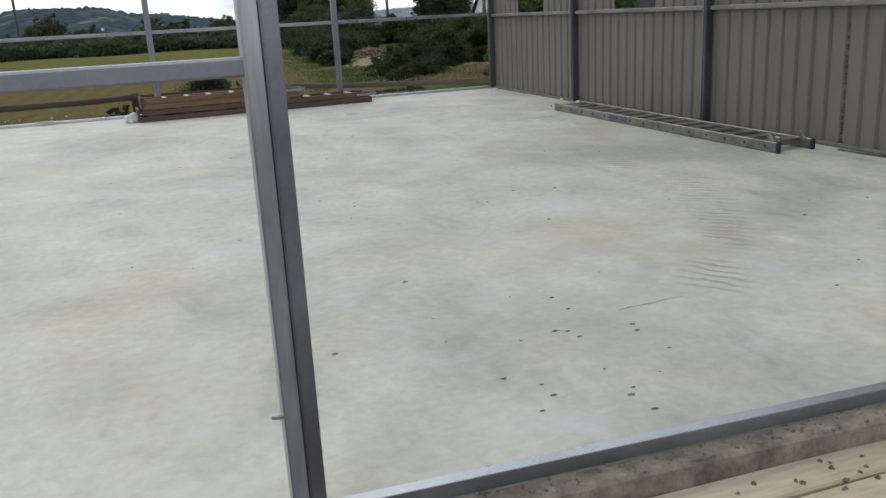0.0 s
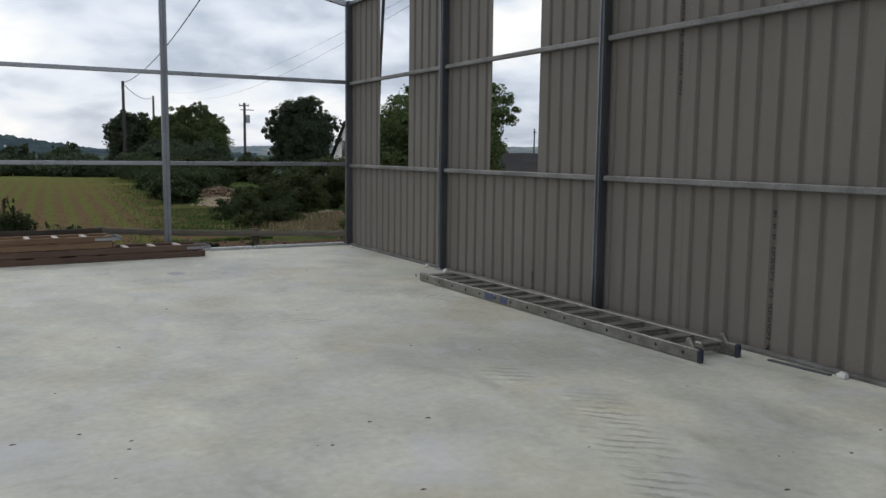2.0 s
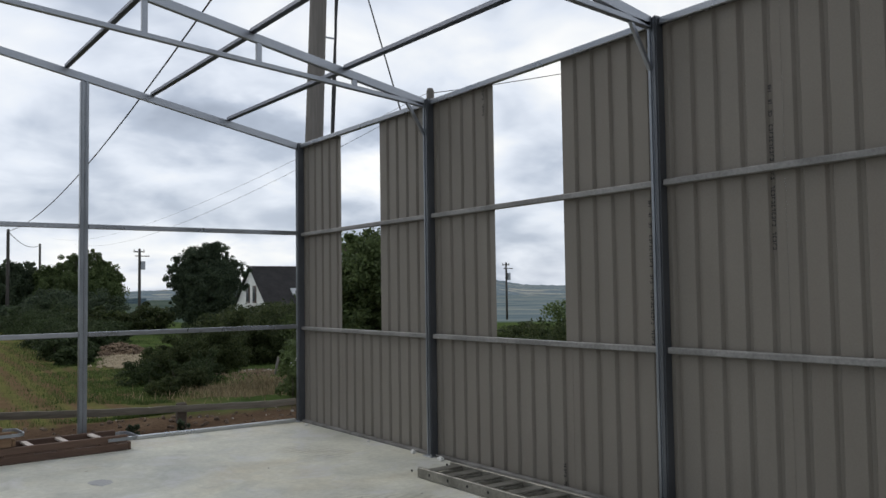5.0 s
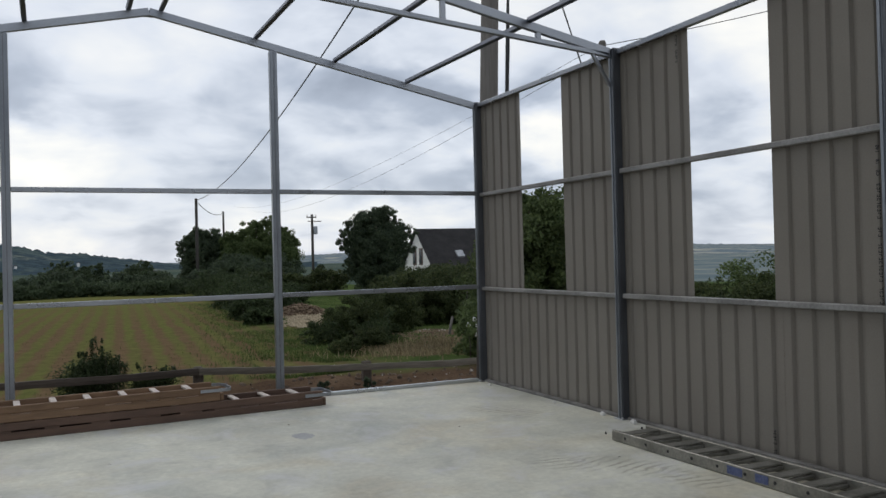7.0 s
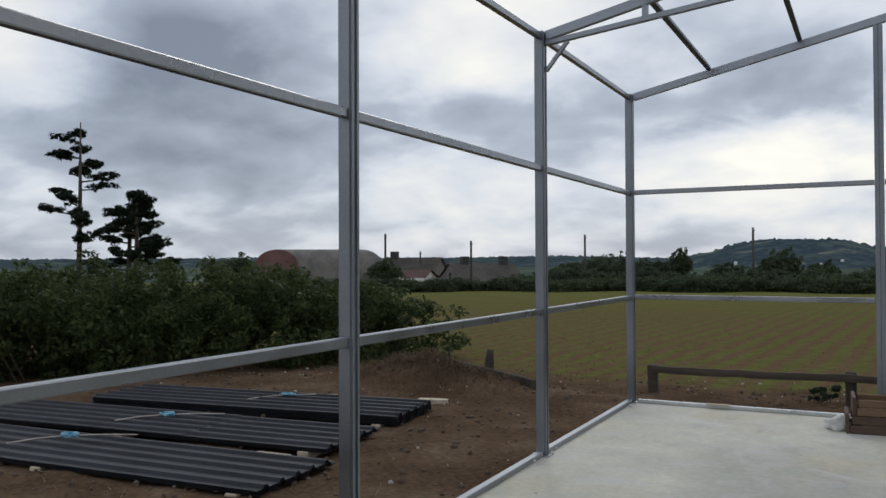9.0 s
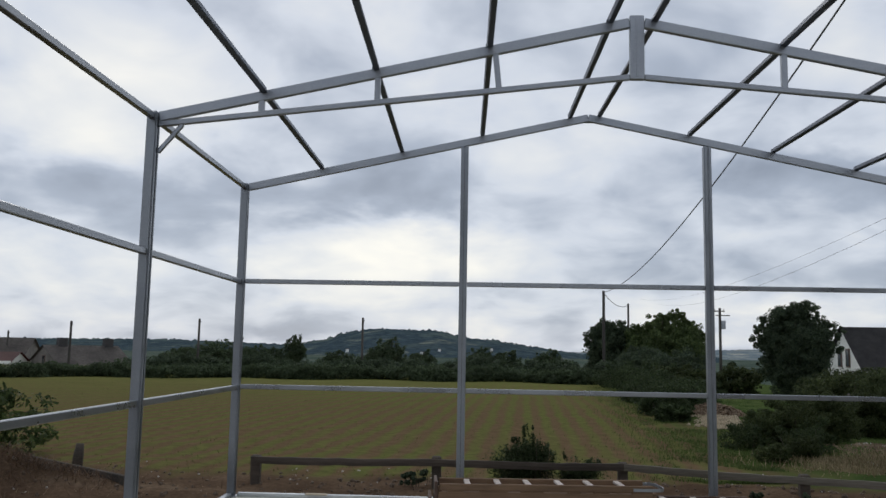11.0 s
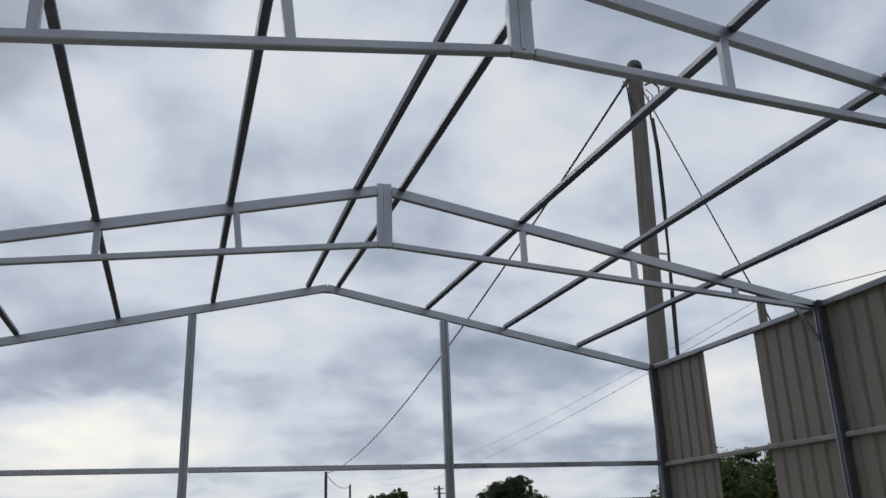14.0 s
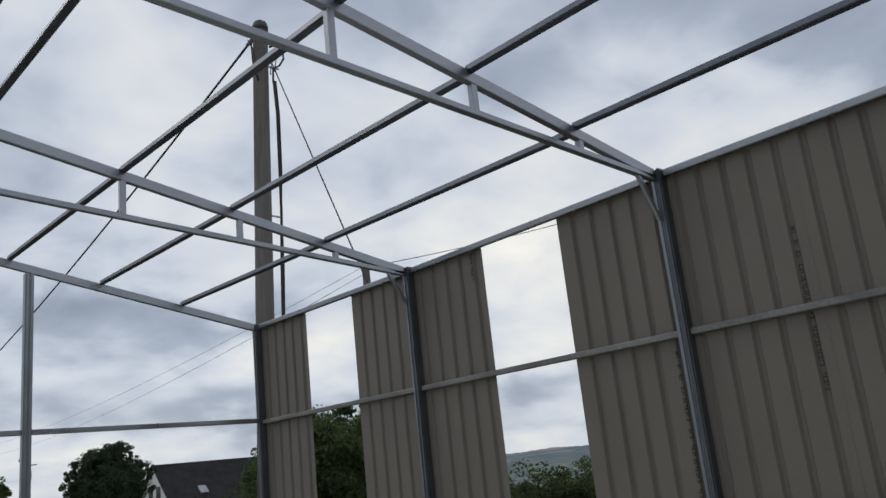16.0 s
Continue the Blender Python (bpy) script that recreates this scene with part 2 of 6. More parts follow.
def along(start, way):
    sub = nt.nodes.new("ShaderNodeVectorMath")
    sub.operation = "SUBTRACT"
    nt.links.new(cpos, sub.inputs[0])
    sub.inputs[1].default_value = (*start, 0)
    dot = nt.nodes.new("ShaderNodeVectorMath")
    dot.operation = "DOT_PRODUCT"
    nt.links.new(sub.outputs[0], dot.inputs[0])
    dot.inputs[1].default_value = (*way, 0)
    return dot.outputs["Value"]


ripple = None
patchy = ramp_of(nt, noise_out(nt, 3.2, 4, 0.6), [(0.34, grey(0)), (0.5, grey(1))])
wobble = cmath("MULTIPLY", noise_out(nt, 5.0, 4, 0.6), 0.14)
for start, way, length, half_width in (((4.06, 5.45), (-0.395, -0.919), 0.75, 0.17), ((3.70, 4.63), (-0.44, -0.898), 0.4, 0.15), ((3.0, 3.72), (-0.58, -0.815), 0.32, 0.16), ((3.4, 4.2), (-0.5, -0.866), 0.3, 0.13), ((4.41, 3.81), (-0.52, -0.854), 0.36, 0.16), ((4.13, 6.6), (-0.3, -0.954), 0.22, 0.15), ((4.95, 9.7), (0.6, -0.8), 0.5, 0.2), ((4.6, 10.0), (0.2, -0.98), 0.25, 0.16), ((5.2, 9.1), (0.25, -0.97), 0.3, 0.16), ((3.5, 9.0), (0.2, -0.98), 0.4, 0.2), ((5.3, 12.2), (0.3, -0.95), 0.5, 0.2)):
    u = along(start, way)
    v = along(start, (way[1], -way[0]))
    off = cmath("ADD", cmath("POWER", cmath("ABSOLUTE", cmath("DIVIDE", u, length)), 4.0), cmath("POWER", cmath("ABSOLUTE", cmath("DIVIDE", v, half_width * 1.4)), 2.0))
    inside = cmath("MULTIPLY", cmath("SUBTRACT", 1.0, off, True), patchy)
    crest = cmath("SINE", cmath("MULTIPLY", cmath("ADD", u, cmath("ADD", wobble, cmath("MULTIPLY", v, 0.35))), 2 * math.pi / 0.095))
    one = cmath("MULTIPLY", inside, cmath("MAXIMUM", cmath("SUBTRACT", crest, 0.0), 0.0))
    ripple = one if ripple is None else cmath("MAXIMUM", ripple, one)
c = mix_col(nt, cmath("MULTIPLY", ripple, 0.6), c, (0.24, 0.22, 0.17))
for spot, wide, amount, tint in (((3.15, 4.5), 0.9, 0.55, (0.40, 0.355, 0.235)), ((2.35, 4.7), 0.8, 0.4, (0.46, 0.41, 0.29)), ((4.0, 4.3), 0.7, 0.35, (0.34, 0.33, 0.27)), ((0.4, 3.9), 0.9, 0.3, (0.42, 0.38, 0.28)), ((1.9, 3.6), 0.8, 0.5, (0.37, 0.36, 0.315)), ((2.7, 3.9), 0.7, 0.45, (0.39, 0.37, 0.30)), ((1.2, 4.8), 1.0, 0.4, (0.41, 0.40, 0.355)), ((3.4, 7.5), 1.3, 0.35, (0.41, 0.395, 0.345))):
    r_sq = cmath("ADD", cmath("POWER", cmath("ABSOLUTE", along(spot, (1, 0))), 2.0), cmath("POWER", cmath("ABSOLUTE", along(spot, (0, 1))), 2.0))
    spread = cmath("SUBTRACT", 1.0, cmath("DIVIDE", r_sq, wide * wide), True)
    torn = ramp_of(nt, noise_out(nt, 2.8, 6, 0.65, distort=0.6), [(0.38, grey(0)), (0.66, grey(1))])
    c = mix_col(nt, cmath("MULTIPLY", cmath("MULTIPLY", spread, torn), amount), c, tint)
nt.links.new(c, b.inputs["Base Color"])
nt.links.new(ramp_of(nt, swirl, [(0.3, grey(0.5)), (0.7, grey(0.72))]), b.inputs["Roughness"])
p1 = bump(nt, b, swirl, 0.07, 0.02)
p1 = bump(nt, b, arcs, 0.25, 0.01, p1)
p1 = bump(nt, b, ripple, 0.7, 0.012, p1)
bump(nt, b, noise_out(nt, 40, 4), 0.12, 0.004, p1)
CONCRETE_ROUGH = plain("rough_concrete", (0.12, 0.10, 0.073), (0.27, 0.235, 0.178), 9, 0.9, fine=45, depth=0.8, dist=0.012)
MORTAR = plain("white_mortar_crumbs", (0.55, 0.54, 0.51), (0.68, 0.67, 0.64), 20, 0.9, depth=0.5)
FLECK = plain("dark_mud_flecks", (0.09, 0.085, 0.078), (0.2, 0.185, 0.165), 30, 0.9)
DAMP = plain("grey_damp_patch", (0.25, 0.25, 0.245), (0.31, 0.31, 0.30), 8, 0.5)

RUBBLE = plain("tan_rubble", (0.11, 0.072, 0.046), (0.24, 0.17, 0.108), 2.0, 0.95, depth=0.8, dist=0.02)
SANDY = plain("sandy_worn_gravel", (0.24, 0.19, 0.12), (0.40, 0.33, 0.225), 3, 0.95, depth=0.5)
STONE = plain("pale_stones", (0.30, 0.27, 0.23), (0.48, 0.45, 0.40), 20, 0.9)
CLOD = plain("soil_clods", (0.092, 0.063, 0.043), (0.145, 0.103, 0.072), 10, 0.95, depth=0.8, dist=0.02)

# ground: field with crop rows, rough grass beyond it, soil round the slab
GROUND, nt, b = material("field_and_grass", 0.95, 0.0, 0.0)
geo = nt.nodes.new("ShaderNodeNewGeometry").outputs["Position"]
sep = nt.nodes.new("ShaderNodeSeparateXYZ")
nt.links.new(geo, sep.inputs[0])


def gmath(op, a, c2=None, clamp=False):
    n = nt.nodes.new("ShaderNodeMath")
    n.operation, n.use_clamp = op, clamp
    for slot, v in ((0, a), (1, c2)):
        if v is None:
            continue
        if isinstance(v, (int, float)):
            n.inputs[slot].default_value = v
        else:
            nt.links.new(v, n.inputs[slot])
    return n.outputs[0]


row_x = gmath("SUBTRACT", sep.outputs[0], gmath("MULTIPLY", sep.outputs[1], 0.06))
wob = gmath("MULTIPLY", noise_out(nt, 0.6, 5, 0.65), 0.5)
rows = gmath("SINE", gmath("MULTIPLY", gmath("ADD", row_x, wob), 2 * math.pi / 0.55))
row_fac = gmath("MULTIPLY", gmath("ADD", rows, 1.0), 0.5)
patch = noise_out(nt, 0.09, 4)
soilc = ramp_of(nt, noise_out(nt, 3, 5), [(0.3, (0.112, 0.071, 0.043)), (0.7, (0.158, 0.105, 0.064))])
cropc = ramp_of(nt, noise_out(nt, 5, 5), [(0.3, (0.08, 0.098, 0.029)), (0.7, (0.14, 0.152, 0.046))])
rowmix = gmath("MULTIPLY", ramp_of(nt, row_fac, [(0.15, grey(0.1)), (0.85, grey(0.85))]), ramp_of(nt, patch, [(0.3, grey(0.6)), (0.6, grey(1.0))]))
fieldc = mix_col(nt, rowmix, soilc, cropc)
# the rows thin out into an even green towards the far side
even = gmath("MULTIPLY", gmath("SUBTRACT", sep.outputs[1], 32.0), 1 / 34.0, True)
fieldc = mix_col(nt, even, fieldc, ramp_of(nt, noise_out(nt, 0.5, 5), [(0.3, (0.112, 0.124, 0.038)), (0.7, (0.15, 0.152, 0.052))]))
grassc = ramp_of(nt, noise_out(nt, 0.9, 6, 0.65), [(0.3, (0.036, 0.06, 0.02)), (0.55, (0.07, 0.098, 0.032)), (0.78, (0.13, 0.13, 0.06))])
edge_x = gmath("ADD", gmath("ADD", gmath("MULTIPLY", sep.outputs[1], 0.085), 3.6), gmath("MULTIPLY", gmath("SUBTRACT", noise_out(nt, 0.45, 5), 0.5), 4.5))
off_field = gmath("MULTIPLY", gmath("SUBTRACT", sep.outputs[0], edge_x), 0.45, True)
c = mix_col(nt, off_field, fieldc, grassc)
near = gmath("SUBTRACT", 1.0, gmath("MULTIPLY", gmath("SUBTRACT", gmath("ADD", sep.outputs[1], gmath("MULTIPLY", gmath("SUBTRACT", noise_out(nt, 0.8, 5), 0.5), 2.4)), 17.4), 1.4, True), True)
earth = ramp_of(nt, noise_out(nt, 1.1, 6), [(0.3, (0.078, 0.051, 0.034)), (0.55, (0.118, 0.079, 0.052)), (0.72, (0.165, 0.118, 0.08))])
earth = mix_col(nt, 1.0, earth, ramp_of(nt, noise_out(nt, 16, 6, 0.65), [(0.3, grey(0.62)), (0.7, grey(1.25))]), "MULTIPLY")
c = mix_col(nt, near, c, earth)
# beyond 105 m, haze is put into the ground colours, palest to the east
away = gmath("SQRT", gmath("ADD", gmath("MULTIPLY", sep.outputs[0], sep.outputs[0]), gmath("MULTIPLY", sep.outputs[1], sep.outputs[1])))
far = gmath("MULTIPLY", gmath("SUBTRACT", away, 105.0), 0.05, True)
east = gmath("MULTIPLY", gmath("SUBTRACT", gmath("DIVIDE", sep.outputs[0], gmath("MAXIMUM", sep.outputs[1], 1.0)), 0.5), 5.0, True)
hazy_valley = ramp_of(nt, noise_out(nt, 0.02, 6, 0.6), [(0.35, (0.10, 0.135, 0.15)), (0.48, (0.15, 0.185, 0.19)), (0.58, (0.20, 0.225, 0.21)), (0.7, (0.34, 0.32, 0.27))])
c = mix_col(nt, far, c, mix_col(nt, east, ramp_of(nt, noise_out(nt, 0.02, 6, 0.6), [(0.35, (0.045, 0.066, 0.056)), (0.48, (0.07, 0.094, 0.076)), (0.58, (0.095, 0.115, 0.09)), (0.7, (0.17, 0.17, 0.13))]), hazy_valley))
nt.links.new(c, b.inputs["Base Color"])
p1 = bump(nt, b, noise_out(nt, 6, 6, 0.65), 0.8, 0.06)
bump(nt, b, noise_out(nt, 50, 4), 0.5, 0.01, p1)


def leaf_material(name, low, high, rough=0.55):
    m, nt2, bb = material(name, rough, 0.0, 0.08)
    g = nt2.nodes.new("ShaderNodeNewGeometry")
    cc = ramp_of(nt2, g.outputs["Random Per Island"], [(0.0, low), (0.75, high), (1.0, tuple(min(1, v * 1.2) for v in high))])
    cc = mix_col(nt2, 1.0, cc, ramp_of(nt2, noise_out(nt2, 0.9, 3), [(0.3, grey(0.72)), (0.7, grey(1.18))]), "MULTIPLY")
    nt2.links.new(cc, bb.inputs["Base Color"])
    thin = nt2.nodes.new("ShaderNodeBsdfTranslucent")
    nt2.links.new(cc, thin.inputs[0])
    both = nt2.nodes.new("ShaderNodeMixShader")
    both.inputs[0].default_value = 0.42
    nt2.links.new(bb.outputs[0], both.inputs[1])
    nt2.links.new(thin.outputs[0], both.inputs[2])
    nt2.links.new(both.outputs[0], nt2.nodes["Material Output"].inputs[0])
    return m


LEAF_DARK = leaf_material("dark_leaves", (0.046, 0.066, 0.047), (0.092, 0.12, 0.07))
LEAF_MID = leaf_material("green_leaves", (0.062, 0.09, 0.04), (0.128, 0.168, 0.066))
LEAF_LAUREL = leaf_material("laurel_leaves", (0.03, 0.048, 0.019), (0.078, 0.104, 0.038), 0.4)
# verge shrubs, fence bushes and weeds: a deeper green than LEAF_DARK
LEAF_DEEP = leaf_material("deep_green_leaves", (0.03, 0.046, 0.022), (0.062, 0.084, 0.038))
LEAF_GORSE = leaf_material("scrub_leaves", (0.034, 0.05, 0.022), (0.076, 0.092, 0.038))
LEAF_HEDGE = leaf_material("far_hedge_leaves", (0.05, 0.072, 0.042), (0.085, 0.112, 0.06))
NEEDLE = leaf_material("pine_needles", (0.012, 0.02, 0.014), (0.03, 0.045, 0.028))
GRASS = leaf_material("grass_blades", (0.046, 0.08, 0.022), (0.10, 0.14, 0.045))
DRY = leaf_material("dry_grass", (0.15, 0.115, 0.065), (0.33, 0.265, 0.16))
ROOTS = leaf_material("brown_roots", (0.065, 0.042, 0.028), (0.16, 0.105, 0.068))
CROP = leaf_material("seedling_leaves", (0.085, 0.10, 0.033), (0.135, 0.148, 0.048))
PETAL = plain("white_petals", (0.7, 0.7, 0.66), (0.8, 0.8, 0.77), depth=0)
BARK = plain("bark", (0.05, 0.04, 0.03), (0.11, 0.09, 0.07), 4, 0.95, fine=25, depth=0.8, stretch=(1, 1, 0.25), dist=0.02)
POLE_WOOD = plain("weathered_pole_wood", (0.105, 0.097, 0.087), (0.175, 0.163, 0.148), 3, 0.9, fine=30, depth=0.5, stretch=(1, 1, 0.06), dist=0.01)
FAR_WOOD = plain("dark_creosoted_wood", (0.045, 0.04, 0.036), (0.085, 0.077, 0.07), 3, 0.9, fine=30, depth=0.3, stretch=(1, 1, 0.06), dist=0.01)
FENCE_WOOD = plain("old_fence_wood", (0.035, 0.028, 0.022), (0.09, 0.07, 0.054), 2.5, 0.95, fine=40, depth=0.6, stretch=(0.1, 1, 1))
FENCE_GREY = plain("bleached_fence_wood", (0.085, 0.075, 0.058), (0.16, 0.14, 0.11), 2.5, 0.95, fine=40, depth=0.6, stretch=(0.1, 1, 1))
ORANGE_WOOD = plain("orange_brown_timber", (0.135, 0.078, 0.042), (0.25, 0.152, 0.086), 2.2, 0.75, fine=35, depth=0.35, stretch=(0.12, 1, 1))
BROWN_WOOD = plain("brown_stained_timber", (0.066, 0.038, 0.027), (0.135, 0.08, 0.054), 2.2, 0.75, fine=35, depth=0.35, stretch=(0.12, 1, 1))
PALE_WOOD = plain("pale_sawn_timber", (0.42, 0.34, 0.24), (0.58, 0.49, 0.37), 3, 0.85, fine=40, depth=0.35, stretch=(0.15, 1, 1))
WHITE_WOOD = plain("whitewashed_batten", (0.44, 0.38, 0.33), (0.58, 0.51, 0.455), 5, 0.85)
ALU = plain("dull_aluminium", (0.15, 0.145, 0.125), (0.27, 0.26, 0.228), 6, 0.45, 0.55, fine=50, depth=0.1)
BLUE = plain("blue_label", (0.03, 0.045, 0.13), (0.09, 0.11, 0.20), 40, 0.5, depth=0)
PURPLE = plain("dark_blue_rubber", (0.018, 0.018, 0.035), (0.03, 0.03, 0.055), 20, 0.7)
CHALK = plain("faded_blue_chalk", (0.36, 0.40, 0.46), (0.46, 0.49, 0.53), 30, 0.95, depth=0)
HOLE = plain("hollow_shade", (0.012, 0.012, 0.012), (0.02, 0.02, 0.02), depth=0)
ROPE = plain("blue_white_twine", (0.05, 0.27, 0.45), (0.30, 0.52, 0.62), 25, 0.9, depth=0)
CABLE = plain("black_cable", (0.015, 0.015, 0.016), (0.03, 0.03, 0.03), rough=0.6, depth=0)
RENDER_WHITE = plain("white_render", (0.78, 0.77, 0.74), (0.86, 0.85, 0.82), 0.8, 0.9)
SLATE = plain("dark_roof_tiles", (0.035, 0.033, 0.034), (0.06, 0.056, 0.056), 1.5, 0.8, fine=8)
GREY_ROOF = plain("weathered_grey_roof", (0.14, 0.13, 0.125), (0.22, 0.205, 0.19), 0.6, 0.85, fine=5)
FARM_ROOF = plain("brown_grey_slates", (0.10, 0.088, 0.08), (0.165, 0.145, 0.13), 0.5, 0.85, fine=4)
FARM_WALL = plain("weathered_farm_walls", (0.14, 0.125, 0.115), (0.23, 0.205, 0.185), 0.6, 0.9, fine=3)
SKYLIGHT = plain("pale_skylight_frame", (0.30, 0.31, 0.32), (0.42, 0.43, 0.44), 3, 0.4, depth=0)
RED_IRON = plain("faded_red_iron", (0.12, 0.055, 0.05), (0.18, 0.09, 0.08), 0.6, 0.7)
CRUMB = plain("dark_grit", (0.09, 0.076, 0.06), (0.22, 0.19, 0.15), 30, 0.95)
BROWN_FRAME = plain("brown_window_frames", (0.10, 0.06, 0.045), (0.15, 0.095, 0.07), 4, 0.6)
PANE = plain("dark_window_glass", (0.03, 0.035, 0.04), (0.06, 0.065, 0.07), rough=0.1, depth=0)
def hill_material(name, cols, wood, amount):
    m, nt2, bb = material(name, 0.95, 0.0, 0.0)
    vor = nt2.nodes.new("ShaderNodeTexVoronoi")
    vor.inputs["Scale"].default_value = 0.017
    mp = nt2.nodes.new("ShaderNodeMapping")
    mp.inputs["Scale"].default_value = (1, 0.4, 1.5)
    nt2.links.new(nt2.nodes.new("ShaderNodeNewGeometry").outputs["Position"], mp.inputs[0])
    nt2.links.new(mp.outputs[0], vor.inputs["Vector"])
    sc = nt2.nodes.new("ShaderNodeSeparateColor")
    nt2.links.new(vor.outputs["Color"], sc.inputs[0])
    c3 = ramp_of(nt2, sc.outputs[0], [(0.0, cols[0]), (0.45, cols[1]), (0.8, cols[2]), (1.0, cols[3])])
    woods = ramp_of(nt2, noise_out(nt2, 0.022, 7, 0.7, stretch=(1, 0.4, 1.2)), [(amount - 0.06, grey(1)), (amount + 0.06, grey(0))])
    c3 = mix_col(nt2, woods, c3, wood)
    c3 = mix_col(nt2, 1.0, c3, ramp_of(nt2, noise_out(nt2, 0.09, 5, 0.7), [(0.32, grey(0.6)), (0.68, grey(1.4))]), "MULTIPLY")
    nt2.links.new(c3, bb.inputs["Base Color"])
    return m


# both hill palettes have distance haze mixed in as blue-grey
HILL = hill_material("hazy_wooded_hillside", ((0.056, 0.078, 0.086), (0.078, 0.104, 0.10), (0.108, 0.132, 0.114), (0.165, 0.178, 0.15)), (0.042, 0.062, 0.074), 0.54)
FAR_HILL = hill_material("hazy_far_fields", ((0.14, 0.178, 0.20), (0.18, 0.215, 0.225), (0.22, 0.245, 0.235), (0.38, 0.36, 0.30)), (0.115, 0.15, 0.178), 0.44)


# ---- building helpers ----
def mesh_of(name, bm, mats):
    me = bpy.data.meshes.new(name)
    bm.to_mesh(me)
    bm.free()
    for m in mats if isinstance(mats, (list, tuple)) else [mats]:
        me.materials.append(m)
    return me


def part(name, bm, mat, parent=None, label="", smooth=False):
    """One mesh object, under a thing or a part."""
    me = bm if isinstance(bm, bpy.types.Mesh) else mesh_of(name, bm, mat)
    if smooth:
        me.polygons.foreach_set("use_smooth", [True] * len(me.polygons))
    ob = new(name, me)
    if parent is not None:
        ob.parent = parent
    if label:
        ob["label"] = label
    return ob


def thing(name, label, category, at=(0, 0, 0), group="", kind="", rz=0):
    ob = new(name)
    ob.matrix_world = pose(*at, 0, 0, rz)
    return tagged(ob, label, category, group, kind)


def rawmesh(name, verts, faces, mats):
    me = bpy.data.meshes.new(name)
    me.from_pydata([tuple(v) for v in verts], [], [tuple(f) for f in faces])
    for m in mats if isinstance(mats, (list, tuple)) else [mats]:
        me.materials.append(m)
    me.update()
    return me


def add_box(bm, x0, x1, y0, y1, z0, z1, bev=0.0, seg=1):
    made = bmesh.ops.create_cube(bm, size=1.0, matrix=Matrix.Translation(((x0 + x1) / 2, (y0 + y1) / 2, (z0 + z1) / 2)) @ Matrix.Diagonal((x1 - x0, y1 - y0, z1 - z0, 1)))
    if bev:
        edges = list({e for v in made["verts"] for e in v.link_edges})
        bmesh.ops.bevel(bm, geom=edges, offset=bev, segments=seg, affect="EDGES")
    return bm


def box(x0, x1, y0, y1, z0, z1, bev=0.0, seg=1):
    return add_box(bmesh.new(), x0, x1, y0, y1, z0, z1, bev, seg)


def beam(p, q, w, h, bev=0.005, upright=(0, 0, 1)):
    """A bar from p to q: w across, h in the upright way, centred."""
    p, q = Vector(p), Vector(q)
    x = (q - p).normalized()
    y = Vector(upright).cross(x).normalized()
    z = x.cross(y)
    m = Matrix((x, y, z)).transposed().to_4x4()
    m.translation = (p + q) / 2
    bm = box(-(q - p).length / 2, (q - p).length / 2, -w / 2, w / 2, -h / 2, h / 2, bev)
    cuts = int((q - p).length / 0.6)
    for k in range(1, cuts):
        at = -(q - p).length / 2 + (q - p).length * k / cuts
        bmesh.ops.bisect_plane(bm, geom=bm.verts[:] + bm.edges[:] + bm.faces[:], plane_co=(at, 0, 0), plane_no=(1, 0, 0))
    bmesh.ops.transform(bm, matrix=m, verts=bm.verts)
    return bm


def tube(points, radii, sides=8, mat=None, name="tube", bm=None):
    """A tapered round bar along points."""
    verts, faces = [], []
    pts = [Vector(p) for p in points]
    for i, p in enumerate(pts):
        t = (pts[min(i + 1, len(pts) - 1)] - pts[max(i - 1, 0)]).normalized()
        a = t.cross(Vector((0.31, 0.9, 0.12))).normalized()
        b2 = t.cross(a)
        for k in range(sides):
            w = 2 * math.pi * k / sides
            verts.append(p + (a * math.cos(w) + b2 * math.sin(w)) * radii[i])
    for i in range(len(pts) - 1):
        for k in range(sides):
            k2 = (k + 1) % sides
            faces.append((i * sides + k, i * sides + k2, (i + 1) * sides + k2, (i + 1) * sides + k))
    faces.append(tuple(range(sides))[::-1])
    faces.append(tuple((len(pts) - 1) * sides + k for k in range(sides)))
    return verts, faces


def tube_mesh(name, points, radii, mat, sides=8):
    v, f = tube(points, radii, sides)
    me = rawmesh(name, v, f, mat)
    me.polygons.foreach_set("use_smooth", [True] * len(me.polygons))
    return me


def join_tubes(name, list_of, mat, sides=6):
    verts, faces = [], []
    for pts, rad in list_of:
        v, f = tube(pts, rad, sides)
        n = len(verts)
        verts += v
        faces += [tuple(i + n for i in q) for q in f]
    me = rawmesh(name, verts, faces, mat)
    me.polygons.foreach_set("use_smooth", [True] * len(me.polygons))
    return me


